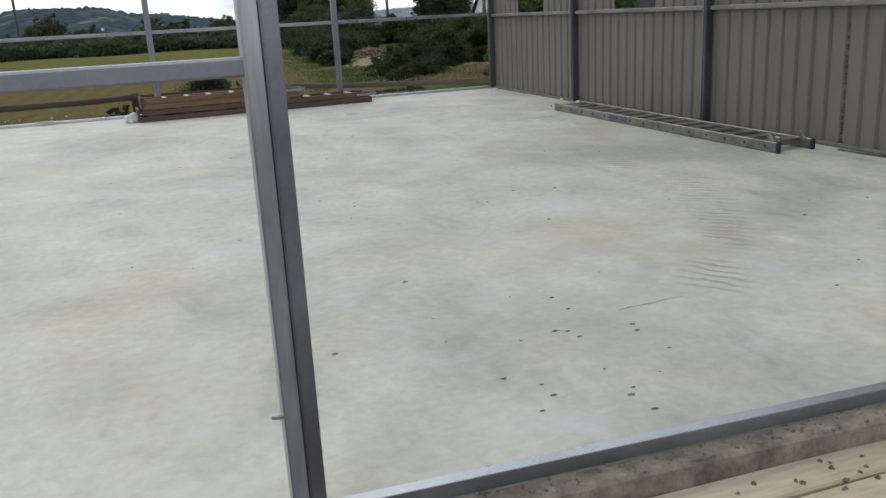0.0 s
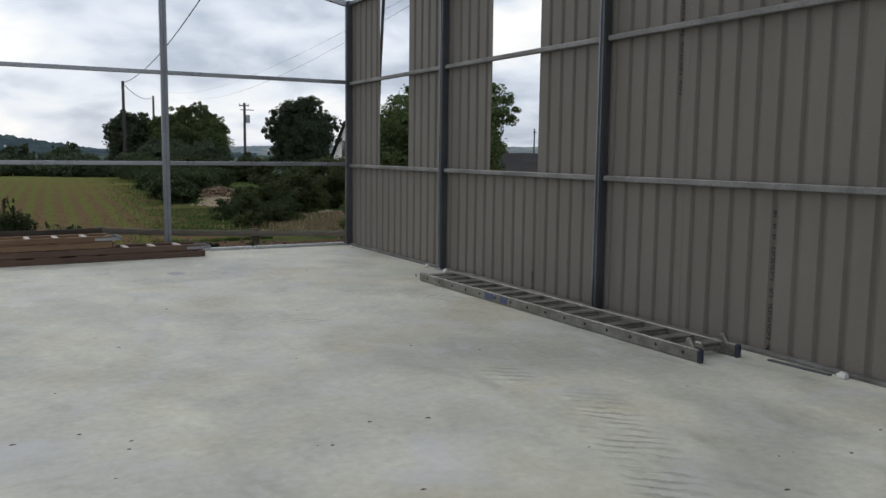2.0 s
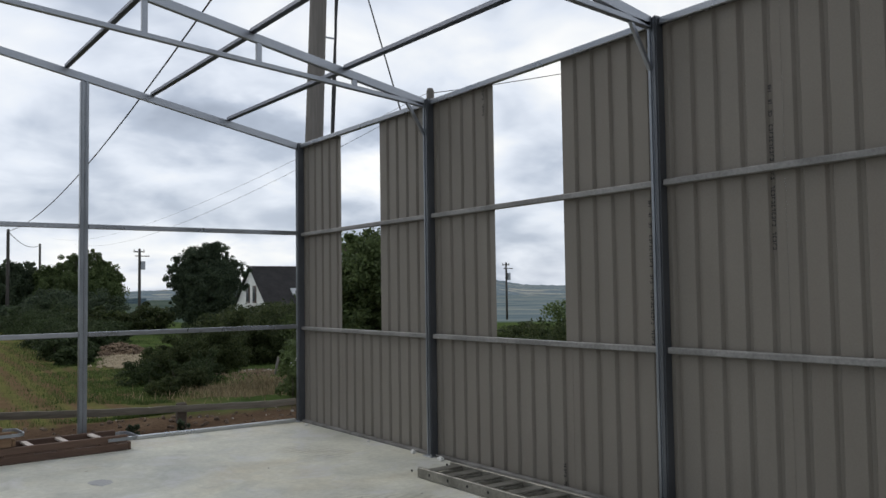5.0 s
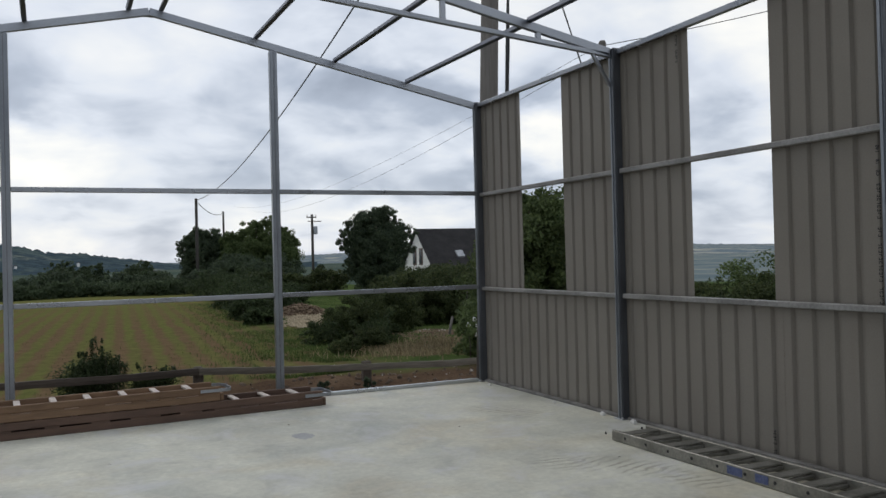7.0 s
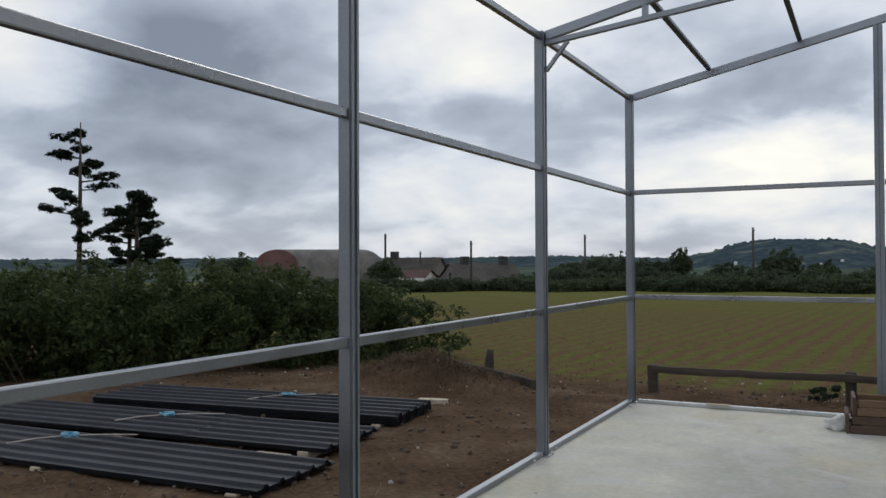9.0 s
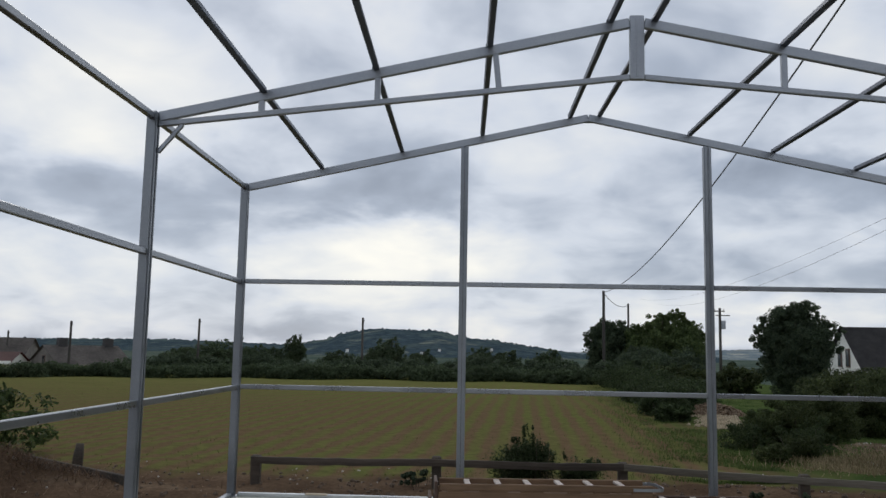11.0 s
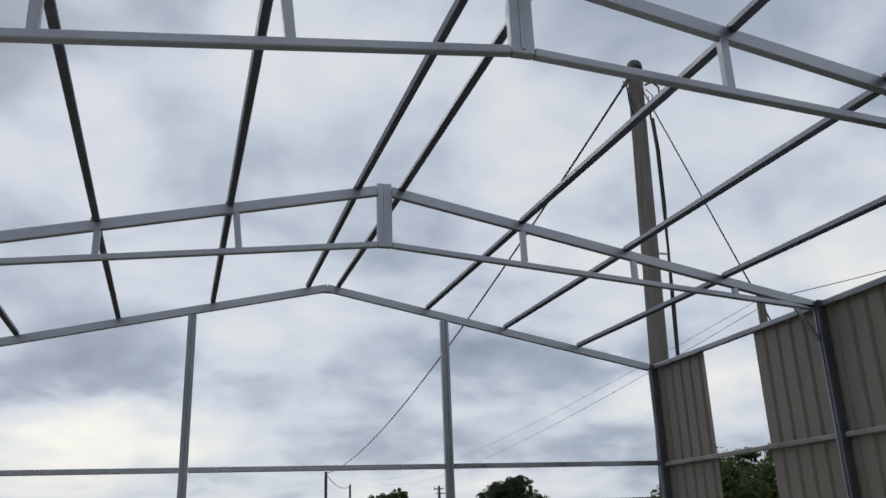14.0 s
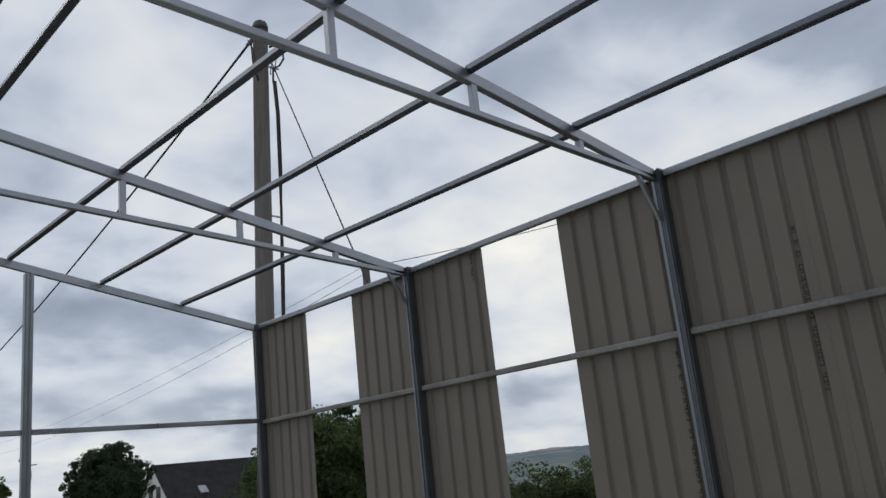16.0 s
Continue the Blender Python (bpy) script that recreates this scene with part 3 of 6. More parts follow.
def leaves_mesh(name, blobs, count, size, mat, rng, clumps=60, spread=0.28, narrow=0.5, flat=0.0, rise=None):
    """Many small leaves in clumps that fill the blobs (cx, cy, cz, rx, ry, rz)."""
    bl = np.array(blobs, float)
    vol = bl[:, 3] * bl[:, 4] * bl[:, 5]
    pick = rng.choice(len(bl), clumps * len(bl), p=vol / vol.sum())
    d = rng.normal(size=(len(pick), 3))
    d /= np.linalg.norm(d, axis=1)[:, None]
    r = rng.uniform(0.02, 1.0, len(pick)) ** 0.45
    cen = bl[pick, :3] + d * r[:, None] * bl[pick, 3:]
    rad = bl[pick, 3:] * spread * rng.uniform(0.55, 1.25, (len(pick), 1))
    which = rng.integers(0, len(pick), count)
    e = rng.normal(size=(count, 3))
    e /= np.linalg.norm(e, axis=1)[:, None]
    pos = cen[which] + e * rad[which] * rng.uniform(0.25, 1.0, (count, 1)) ** 0.5
    # each leaf faces roughly outwards and upwards from its clump
    nrm = e + rng.normal(size=(count, 3)) * 0.7 + np.array((0, 0, 0.35 + flat))
    nrm /= np.linalg.norm(nrm, axis=1)[:, None]
    ax = np.cross(nrm, rng.normal(size=(count, 3)))
    ax /= np.linalg.norm(ax, axis=1)[:, None]
    ay = np.cross(nrm, ax)
    s = size * rng.uniform(0.6, 1.4, (count, 1))
    tip, root = pos + ax * s, pos - ax * s
    l2 = pos + ay * s * narrow + nrm * s * 0.15
    r2 = pos - ay * s * narrow + nrm * s * 0.15
    verts = np.stack([root, r2, tip, l2], 1).reshape(-1, 3)
    me = bpy.data.meshes.new(name)
    me.vertices.add(len(verts))
    me.vertices.foreach_set("co", verts.ravel())
    me.loops.add(4 * count)
    me.loops.foreach_set("vertex_index", np.arange(4 * count, dtype=np.int32))
    me.polygons.add(count)
    me.polygons.foreach_set("loop_start", np.arange(0, 4 * count, 4, dtype=np.int32))
    me.materials.append(mat)
    me.update(calc_edges=True)
    return me


def blades_mesh(name, pos, height, width, mat, rng, lean=0.35):
    """Narrow upright blades, one quad each."""
    n = len(pos)
    a = rng.uniform(0, 2 * math.pi, n)
    h = height * rng.uniform(0.5, 1.3, n)
    side = np.stack([np.cos(a), np.sin(a), np.zeros(n)], 1) * (width * rng.uniform(0.6, 1.3, n))[:, None]
    out = np.stack([np.cos(a + 1.57), np.sin(a + 1.57), np.zeros(n)], 1) * (lean * h * rng.uniform(-1, 1, n))[:, None]
    top = pos + out + np.stack([np.zeros(n), np.zeros(n), h], 1)
    verts = np.stack([pos - side, pos + side, top + side * 0.25, top - side * 0.25], 1).reshape(-1, 3)
    me = bpy.data.meshes.new(name)
    me.vertices.add(4 * n)
    me.vertices.foreach_set("co", verts.ravel())
    me.loops.add(4 * n)
    me.loops.foreach_set("vertex_index", np.arange(4 * n, dtype=np.int32))
    me.polygons.add(n)
    me.polygons.foreach_set("loop_start", np.arange(0, 4 * n, 4, dtype=np.int32))
    me.materials.append(mat)
    me.update(calc_edges=True)
    return me


# ---- plan of the shed ----
XW, XE = -2.13, 6.11           # column lines of the long sides at the far gable
XMID = 1.99                    # ridge line
YN, YE1, YE2, YE3, YS = 14.24, 11.185, 8.155, 5.125, 2.42
FRAMES = (YN, YE1, YE2, YE3, YS)
G2, G3 = 0.515, 3.385          # inner gable columns
GF = 0.713                     # entrance gable column
POST = 0.09
R1, R2 = 1.225, 2.468          # wall rail centres
# top line of each roof frame: west eave, ridge, east eave
TOPS = {YN: (3.662, 4.558, 3.694), YE1: (3.668, 4.528, 3.694), YE2: (3.635, 4.475, 3.722), YE3: (3.66, 4.50, 3.715), YS: (3.67, 4.53, 3.70)}


def west_x(y):
    """The west column line, a little out of square."""
    return XW + 0.0182 * (YN - y)


def south_y(x):
    """The entrance line, a little out of square."""
    return 2.442 - 0.028 * x


def roof_z(x, y):
    w, r, e = TOPS[y]
    if x < XMID:
        return r + (w - r) * (XMID - x) / (XMID - west_x(y))
    return r + (e - r) * (x - XMID) / (XE - XMID)


# ---- ground ----
def ground_z(x, y):
    """Level soil round the slab, dropping gently behind the east wall."""
    z = -0.24
    z -= 0.10 * min(1, max(0, (y - 16) / 6))
    drop = min(1.0, max(0.0, (x - 7.5 - 0.12 * max(0, y - 18)) / 30.0))
    z -= 1.5 * drop * drop * (3 - 2 * drop)
    far_drop = min(1.0, max(0.0, (math.hypot(x, y) - 90) / 300.0))
    z -= 6.0 * far_drop
    if -16 < x < 14 and -6 < y < 26:
        off = max(XW - 0.35 - x, x - XE - 0.35, y - YN - 0.3, YS - 0.7 - y, 0)
        k = min(1.0, off / 0.8)
        z += k * (0.07 * noise.noise((x * 0.7, y * 0.7, 3.1)) + 0.04 * noise.noise((x * 2.3, y * 2.3, 1.7)) + 0.02 * noise.noise((x * 6.1, y * 6.1, 5.0)))
    # heap of dug soil by the corner of the hedge
    m = math.exp(-(((x + 6.0) / 1.3) ** 2 + ((y - 16.0) / 0.6) ** 2))
    z += 0.36 * m * (1 + 0.6 * noise.noise((x * 2, y * 2, 8.0)))
    m = math.exp(-(((x - 9.3) / 1.5) ** 2 + ((y - 23.0) / 1.7) ** 2))
    z += 0.16 * m
    # trodden sandy strip before the entrance
    m = min(1, max(0, (YS - 0.05 - y) / 0.05)) * min(1, max(0, (y + 0.6) / 0.5))
    z += 0.10 * m
    return z


def axis_steps(lo, hi, step, limit, grow=1.22):
    mid = list(np.arange(lo, hi + 1e-6, step))
    s, a, left, right = step, lo, [], []
    while a > -limit:
        s *= grow
        a -= s
        left.append(a)
    s, a = step, hi
    while a < limit:
        s *= grow
        a += s
        right.append(a)
    return left[::-1] + mid + right


gx, gy = axis_steps(-13, 11, 0.2, 4200), axis_steps(-1, 22, 0.2, 4200)
gv = [(x, y, ground_z(x, y)) for y in gy for x in gx]
nx = len(gx)
gf = [(j * nx + i, j * nx + i + 1, (j + 1) * nx + i + 1, (j + 1) * nx + i) for j in range(len(gy) - 1) for i in range(nx - 1)]
ground = part("ground", rawmesh("ground", gv, gf, GROUND), GROUND, smooth=True)
tagged(ground, "brown turned soil running into a seeded field and grass", "ground", kind="structure")


def hill(name, profile, dist, deep, label, seed, rough_top, mat=None):
    """A far ridge: profile rows of bearing and height in degrees as seen from the shed."""
    rng = np.random.default_rng(seed)
    az0, az1 = profile[0][0], profile[-1][0]
    n = int((az1 - az0) / 0.12)
    A = np.linspace(az0, az1, n)
    E = np.interp(A, [p[0] for p in profile], [p[1] for p in profile])
    rows = 14
    verts, faces = [], []
    for j in range(rows):
        u = j / (rows - 1)
        for i in range(n):
            d = dist + deep * u
            top = 1.6 + math.tan(radians(E[i])) * (dist + deep)
            z = -14 + (top + 14) * (u ** 0.8)
            bumpy = noise.noise((A[i] * 0.6, u * 4, seed)) * 1.2 * u
            if j == rows - 1:
                bumpy = rough_top * (noise.noise((A[i] * 3.0, seed, 0)) + 0.8 * noise.noise((A[i] * 9.0, seed, 4)))
            verts.append((d * math.sin(radians(A[i])), d * math.cos(radians(A[i])), z + bumpy))
    for j in range(rows - 1):
        for i in range(n - 1):
            faces.append((j * n + i, j * n + i + 1, (j + 1) * n + i + 1, (j + 1) * n + i))
    ob = part(name, rawmesh(name, verts, faces, mat or HILL), None, smooth=True)
    return tagged(ob, label, "hill", kind="structure")


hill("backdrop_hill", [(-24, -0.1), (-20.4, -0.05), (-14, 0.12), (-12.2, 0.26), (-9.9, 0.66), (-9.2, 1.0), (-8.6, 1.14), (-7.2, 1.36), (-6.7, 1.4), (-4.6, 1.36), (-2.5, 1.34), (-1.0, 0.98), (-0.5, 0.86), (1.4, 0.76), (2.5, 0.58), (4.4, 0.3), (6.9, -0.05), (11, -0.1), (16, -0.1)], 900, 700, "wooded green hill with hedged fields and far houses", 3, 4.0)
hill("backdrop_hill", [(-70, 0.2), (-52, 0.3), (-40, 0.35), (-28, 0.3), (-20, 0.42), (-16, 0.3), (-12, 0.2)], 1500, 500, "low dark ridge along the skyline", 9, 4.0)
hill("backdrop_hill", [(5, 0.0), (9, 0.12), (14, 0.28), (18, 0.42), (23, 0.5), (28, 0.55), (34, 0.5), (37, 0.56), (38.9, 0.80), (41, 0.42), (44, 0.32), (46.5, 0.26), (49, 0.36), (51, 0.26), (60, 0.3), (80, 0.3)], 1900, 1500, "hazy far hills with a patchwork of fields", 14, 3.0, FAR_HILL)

# ---- slab ----
def prism(corners, z0, z1, bev):
    """An upright block over a four-cornered plan."""
    bm = bmesh.new()
    lo = [bm.verts.new((x, y, z0)) for x, y in corners]
    hi = [bm.verts.new((x, y, z1)) for x, y in corners]
    bm.faces.new(lo[::-1])
    bm.faces.new(hi)
    for k in range(4):
        bm.faces.new((lo[k], lo[(k + 1) % 4], hi[(k + 1) % 4], hi[k]))
    bmesh.ops.bevel(bm, geom=bm.edges[:], offset=bev, segments=1, affect="EDGES")
    return bm


XA, XB = west_x(YS) - 0.09, XE + 0.06
slab = part("floor", prism([(XA, south_y(XA) - 0.029), (XB, south_y(XB) - 0.029), (XB, YN + 0.09), (XW - 0.09, YN + 0.09)], -0.16, 0.0, 0.012), CONCRETE)
tagged(slab, "pale new concrete floor slab, blotched and trowel-marked", "floor", kind="structure")
XA, XB = XA - 0.16, XB + 0.14
foot = part("footing", prism([(XA, south_y(XA) - 0.125), (XB, south_y(XB) - 0.125), (XB, south_y(XB) - 0.030), (XA, south_y(XA) - 0.030)], -0.4, -0.012, 0.012), CONCRETE_ROUGH)
tagged(foot, "rough pebbly concrete footing along the slab edge", "footing", kind="structure")


# ---- steel columns ----
def column_meshes(h, tones, fold):
    """Two channels set toe to toe with a seam between them, and a dark core painted as the shade inside."""
    a = mesh_of("channel", box(-POST / 2, POST / 2, -POST / 2, -0.002, 0, h, fold, 2), tones[0])
    c2 = mesh_of("channel", box(-POST / 2, POST / 2, 0.002, POST / 2, 0, h, fold, 2), tones[1])
    core = mesh_of("core", box(-POST / 2 + 0.012, POST / 2 - 0.012, -0.0025, 0.0025, 0.01, h - 0.01), STEEL_DARK)
    return a, c2, core


def column(x, y, h, rz, label, group, tones=(STEEL_COLUMN, STEEL_COLUMN)):
    ob = thing("steel_column", label, "steel column", (x, y, 0), group, rz=rz)
    for me, nm in zip(column_meshes(h, tones, 0.005 if x == GF else 0.011), ("channel", "channel", "seam_shade")):
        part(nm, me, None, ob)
    bm = box(-0.075, 0.075, -0.075, 0.075, 0.0, 0.008, 0.002)
    part("base_plate", bm, STEEL, ob)
    for sx, sy in ((-0.06, -0.06), (0.06, 0.06)):
        bm = bmesh.new()
        bmesh.ops.create_cone(bm, cap_ends=True, segments=6, radius1=0.009, radius2=0.009, depth=0.02, matrix=Matrix.Translation((sx, sy, 0.016)))
        part("bolt", bm, STEEL_BRIGHT, ob)
    if x == GF:
        part("bolt", beam((-0.02, 0.045, 0.33), (-0.02, 0.075, 0.335), 0.012, 0.012, 0.002), STEEL_BRIGHT, ob)
    return ob


SIDE_LABEL = "galvanised steel column of two seamed channels standing on the slab"
for y in FRAMES:
    for x, side in ((west_x(y), 0), (XE, 2)):
        # east side: the south channel's shade comes from its darker steel
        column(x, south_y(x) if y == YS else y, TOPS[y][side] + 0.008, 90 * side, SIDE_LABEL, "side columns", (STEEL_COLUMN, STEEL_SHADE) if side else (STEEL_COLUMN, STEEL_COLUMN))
for y in (YN, YS):
    for x in (G2 if y == YN else GF, G3):
        # entrance column: west channel painted lit, the other in plain column steel
        column(x, south_y(x) if y == YS else y, roof_z(x, y) - 0.088, 90, "slender galvanised gable column up to the rafter", "gable columns", (STEEL_COLUMN, STEEL_STREAK_LIT) if x == GF else (STEEL_COLUMN, STEEL_COLUMN))


def rail(p, q, label, group, w=0.05, h=0.055, mat=STEEL_RAIL, name="wall_rail"):
    ob = part(name, beam(p, q, w, h, 0.006), mat)
    return tagged(ob, label, "steel rail", group)


half = POST / 2 + 0.002
for y0, y1 in zip(FRAMES[1:], FRAMES[:-1]):
    wa, wb = west_x(y0 + half), west_x(y1 - half)
    for z in (R1, R2):
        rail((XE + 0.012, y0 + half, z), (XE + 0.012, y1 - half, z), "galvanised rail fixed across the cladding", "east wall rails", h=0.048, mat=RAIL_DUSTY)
        rail((wa, y0 + half, z + 0.015), (wb, y1 - half, z + 0.015), "galvanised rail across the open side", "west wall rails")
    rail((XE + 0.012, y0 + half, TOPS[y0][2] - 0.035), (XE + 0.012, y1 - half, TOPS[y1][2] - 0.035), "galvanised eaves beam between column heads", "eaves beams", name="eaves_beam")
    rail((wa, y0 + half, TOPS[y0][0] - 0.035), (wb, y1 - half, TOPS[y1][0] - 0.035), "galvanised eaves beam between column heads", "eaves beams", name="eaves_beam")
for a, c2 in ((XW, G2), (G2, G3), (G3, XE)):
    for z in (R1 + 0.025, R2 + 0.022):
        rail((a + half, YN, z), (c2 - half, YN, z), "galvanised rail across the open far gable", "gable rails")
WS = west_x(YS)
for z in (R1 + 0.005, R2 + 0.02):
    rail((WS + half, south_y(WS), z), (GF - half + 0.01, south_y(GF), z), "galvanised rail across the entrance gable", "gable rails", h=0.046)

# ---- base channels: light angle irons round the slab ----
for y0, y1 in zip(FRAMES[1:], FRAMES[:-1]):
    a, c2 = y0 + 0.08, y1 - 0.08
    for p, q, h, m in (((XE + 0.01, a), (XE + 0.01, c2), 0.03, STEEL_DUSTY), ((west_x(a), a), (west_x(c2), c2), 0.045, STEEL)):
        ob = part("base_channel", beam((*p, h / 2), (*q, h / 2), 0.06, h, 0.005), m)
        tagged(ob, "galvanised base channel along the slab edge", "base channel", "base channels")
for a, c2 in ((XW, G2), (G2, G3), (G3, XE)):
    ob = part("base_channel", box(a + 0.08, c2 - 0.08, YN - 0.03, YN + 0.03, 0.0, 0.042, 0.005), STEEL_BRIGHT)
    tagged(ob, "galvanised base channel along the slab edge", "base channel", "base channels")
for a, c2 in ((WS, GF), (GF, G3), (G3, XE)):
    ob = thing("base_channel", "shiny galvanised base channel across the entrance", "base channel", ((a + c2) / 2, south_y((a + c2) / 2), 0), "base channels", rz=-1.6)
    w = (c2 - a) / 2 - 0.08
    # sky light on the top is put into colour: brighter web, darker front
    part("channel_web", box(-w, w, -0.03, 0.022, 0.0, 0.034, 0.004), STEEL_BRIGHT, ob)
    part("front_plate", box(-w, w, -0.0345, -0.0305, -0.01, 0.038, 0.001), STEEL_COLUMN, ob)

r2 = np.random.default_rng(77)
sill_v, sill_f = [], []
xs = np.arange(WS + 0.1, XE - 0.1, 0.03)
for i, x in enumerate(xs):
    sill_v += [(x, south_y(x) + 0.020, 0.004), (x, south_y(x) + 0.042 + 0.03 * r2.random(), 0.002)]
    if i:
        sill_f.append((2 * i - 2, 2 * i, 2 * i + 1, 2 * i - 1))
sill_dirt = part("sill_dirt", rawmesh("sill_dirt", sill_v, sill_f, CONCRETE_ROUGH), None)
tagged(sill_dirt, "thin line of dirt along the entrance channel", "dirt", kind="stuff")

# ---- trusses, rafters, purlins ----
def truss(y, webs, lows):
    """webs: web post centres; lows: centres of the bottom chord at the west end, the ridge and the east end."""
    yt = y + 0.018
    ob = thing("roof_truss", "galvanised steel roof truss spanning the open shed", "roof truss", (XMID, yt, 0), "roof trusses")
    d = 0.085
    ends = (west_x(y) + 0.046, XE - 0.046)
    for k, x in enumerate(ends):
        s = -1 if k == 0 else 1
        inner = XMID + s * 0.062
        part("top_chord", beam((x - XMID, 0, roof_z(x, y) - d / 2), (inner - XMID, 0, roof_z(inner, y) - d / 2), 0.05, d, 0.006), STEEL, ob)
        part("bottom_chord", beam((x - XMID, 0, lows[2 * k]), (inner - XMID, 0, lows[1]), 0.05, 0.045, 0.005), STEEL, ob)
        part("knee_brace", beam((x - XMID, 0, 3.33), (x - s * 0.2 - XMID, 0, lows[2 * k]), 0.03, 0.035, 0.004), STEEL, ob)
    for x, lean in webs:
        k = 0 if x < XMID else 1
        u = (x - ends[k]) / (XMID - ends[k])
        zb = lows[2 * k] + (lows[1] - lows[2 * k]) * u + 0.02
        part("web_post", beam((x - XMID, 0, zb), (x + lean - XMID, 0, roof_z(x + lean, y) - d + 0.004), 0.044, 0.048, 0.003, (1, 0, 0)), STEEL, ob)
    part("king_post", box(-0.06, 0.06, -0.028, 0.028, lows[1] - 0.022, TOPS[y][1] + 0.008, 0.006), STEEL, ob)
    part("king_post_flange", box(-0.012, 0.012, -0.034, -0.0285, lows[1], TOPS[y][1] - 0.01, 0.002), STEEL, ob)
    return ob


WEBS = {YE1: ((0.84, -0.03), (-0.18, 0), (-1.16, 0), (3.2, 0), (4.235, 0), (5.24, 0)), YE2: ((0.887, -0.03), (-0.142, 0), (-1.1, 0), (3.14, 0), (4.2, 0), (5.21, 0))}
WEBS[YE3] = WEBS[YE2]
for y, lows in ((YE1, (3.572, 4.003, 3.634)), (YE2, (3.535, 3.95, 3.66)), (YE3, (3.55, 3.96, 3.65))):
    truss(y, WEBS[y], lows)
for y in (YN, YS):
    ob = thing("gable_rafter", "galvanised steel rafter pair of the gable frame", "gable rafter", (XMID, south_y(XMID) if y == YS else y, 0), "gable rafters", rz=-1.6 if y == YS else 0)
    for x in (west_x(y) + 0.046, XE - 0.046):
        part("rafter", beam((x - XMID, 0, roof_z(x, y) - 0.045), (0.001 if x > XMID else -0.001, 0, TOPS[y][1] - 0.045), 0.05, 0.088, 0.006), STEEL, ob)
    part("ridge_plate", box(-0.08, 0.08, 0.026, 0.03, TOPS[y][1] - 0.1, TOPS[y][1] - 0.02), STEEL, ob)

# purlins: a length to each bay, laid end to end over the trusses; x at each frame from the far gable
PURLINS = ((-1.21, -1.145, -1.07, -1.0, -0.94), (-0.245, -0.195, -0.125, -0.06, 0.0), (0.722, 0.76, 0.797, 0.84, 0.88), (1.772, 1.77, 1.80, 1.82, 1.84), (2.125, 2.145, 2.13, 2.13, 2.13), (3.193, 3.2, 3.2, 3.2, 3.2), (4.165, 4.17, 4.17, 4.17, 4.17), (5.122, 5.14, 5.165, 5.18, 5.19))
LAPS = ((0.024, -0.008), (0.008, -0.03), (0.004, -0.02), (0.006, 0.02))
for row in PURLINS:
    s = 1 if row[0] < XMID else -1
    tilt = math.atan(0.205) * s
    across = (-math.sin(tilt), 0, math.cos(tilt))
    for k in range(4):
        ya, yb = FRAMES[k], FRAMES[k + 1]
        za, zb = roof_z(row[k], ya) + LAPS[k][0], roof_z(row[k + 1], yb) + LAPS[k][1]
        ob = thing("purlin", "galvanised steel purlin lying across the trusses", "purlin", (0, 0, 0), "roof purlins")
        start = ya + 0.02 if k == 0 else ya + 0.012
        stop = yb + 0.044 if k < 3 else south_y(row[4]) - 0.02
        part("purlin_bar", beam((row[k], start, za), (row[k + 1], stop, zb), 0.05, 0.05, 0.006, across), STEEL_PURLIN, ob)
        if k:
            part("cleat", box(row[k] - 0.034, row[k] - 0.028, ya - 0.015, ya + 0.05, za - 0.03, za + 0.004, 0.001), STEEL_PURLIN, ob)

# ---- cladding of the east wall ----
CX = XE + 0.042               # inner face of the sheets
RIB, PITCH = 0.024, 0.2


def sheet_mesh(y_lo, ribs, width, z0, z1):
    """Box-profile sheet: flat pans with narrow ribs standing out, of sheet thickness."""
    prof = [(0.0, 0.0)]
    for k in range(ribs):
        c3 = PITCH * k + PITCH * 0.5
        for dy, dx in ((-0.03, 0), (-0.013, RIB), (0.013, RIB), (0.03, 0)):
            if c3 + dy < width:
                prof.append((c3 + dy, dx))
    prof.append((width, 0.0))
    prof = [p for i, p in enumerate(prof) if i == 0 or p[0] > prof[i - 1][0] + 1e-4]
    t = 0.0016
    verts, faces = [], []
    n = len(prof)
    for z in (z0, z1):
        for off in (0, t):
            verts += [(dx + off, y, z) for y, dx in prof]
    for i in range(n - 1):
        faces.append((i, i + 1, 2 * n + i + 1, 2 * n + i))
        faces.append((n + i + 1, n + i, 3 * n + i, 3 * n + i + 1))
        faces.append((i + 1, i, n + i, n + i + 1))
        faces.append((2 * n + i, 2 * n + i + 1, 3 * n + i + 1, 3 * n + i))
    faces.append((0, 2 * n, 3 * n, n))
    faces.append((n - 1, 2 * n - 1, 4 * n - 1, 3 * n - 1))
    return rawmesh("sheet", verts, faces, CLAD)


wall_east = thing("wall_east", "box-profile steel cladding, beige-grey backing coat inside, two tall openings", "wall", (CX, 0, 0), kind="structure")
TOP = 3.70
full = sheet_mesh(0, 5, 1.003, -0.08, TOP)
low = sheet_mesh(0, 5, 1.003, -0.08, R1 + 0.02)
SHEET0 = 14.17                # north edge of the first whole sheet
OPEN = (1, 4)                 # the sheets left out above the lower rail
k = 0
while SHEET0 - 1.003 * (k + 1) > YS - 0.5:
    ys = SHEET0 - 1.003 * (k + 1)
    ob = part("sheet", low if k in OPEN else full, None, wall_east)
    ob.location = (0.0018 * (k % 2), ys, 0)
    if k - 1 in OPEN:
        lap = part("sheet_lap", sheet_mesh(0, 0, 0.07, R1 + 0.022, TOP), None, wall_east)
        lap.location = (0.0018 * (k % 2), ys + 1.0031, 0)
    k += 1
ob = part("sheet", sheet_mesh(0, 1, 0.19, -0.08, TOP), None, wall_east)
ob.location = (0.0018, SHEET0 + 0.001, 0)
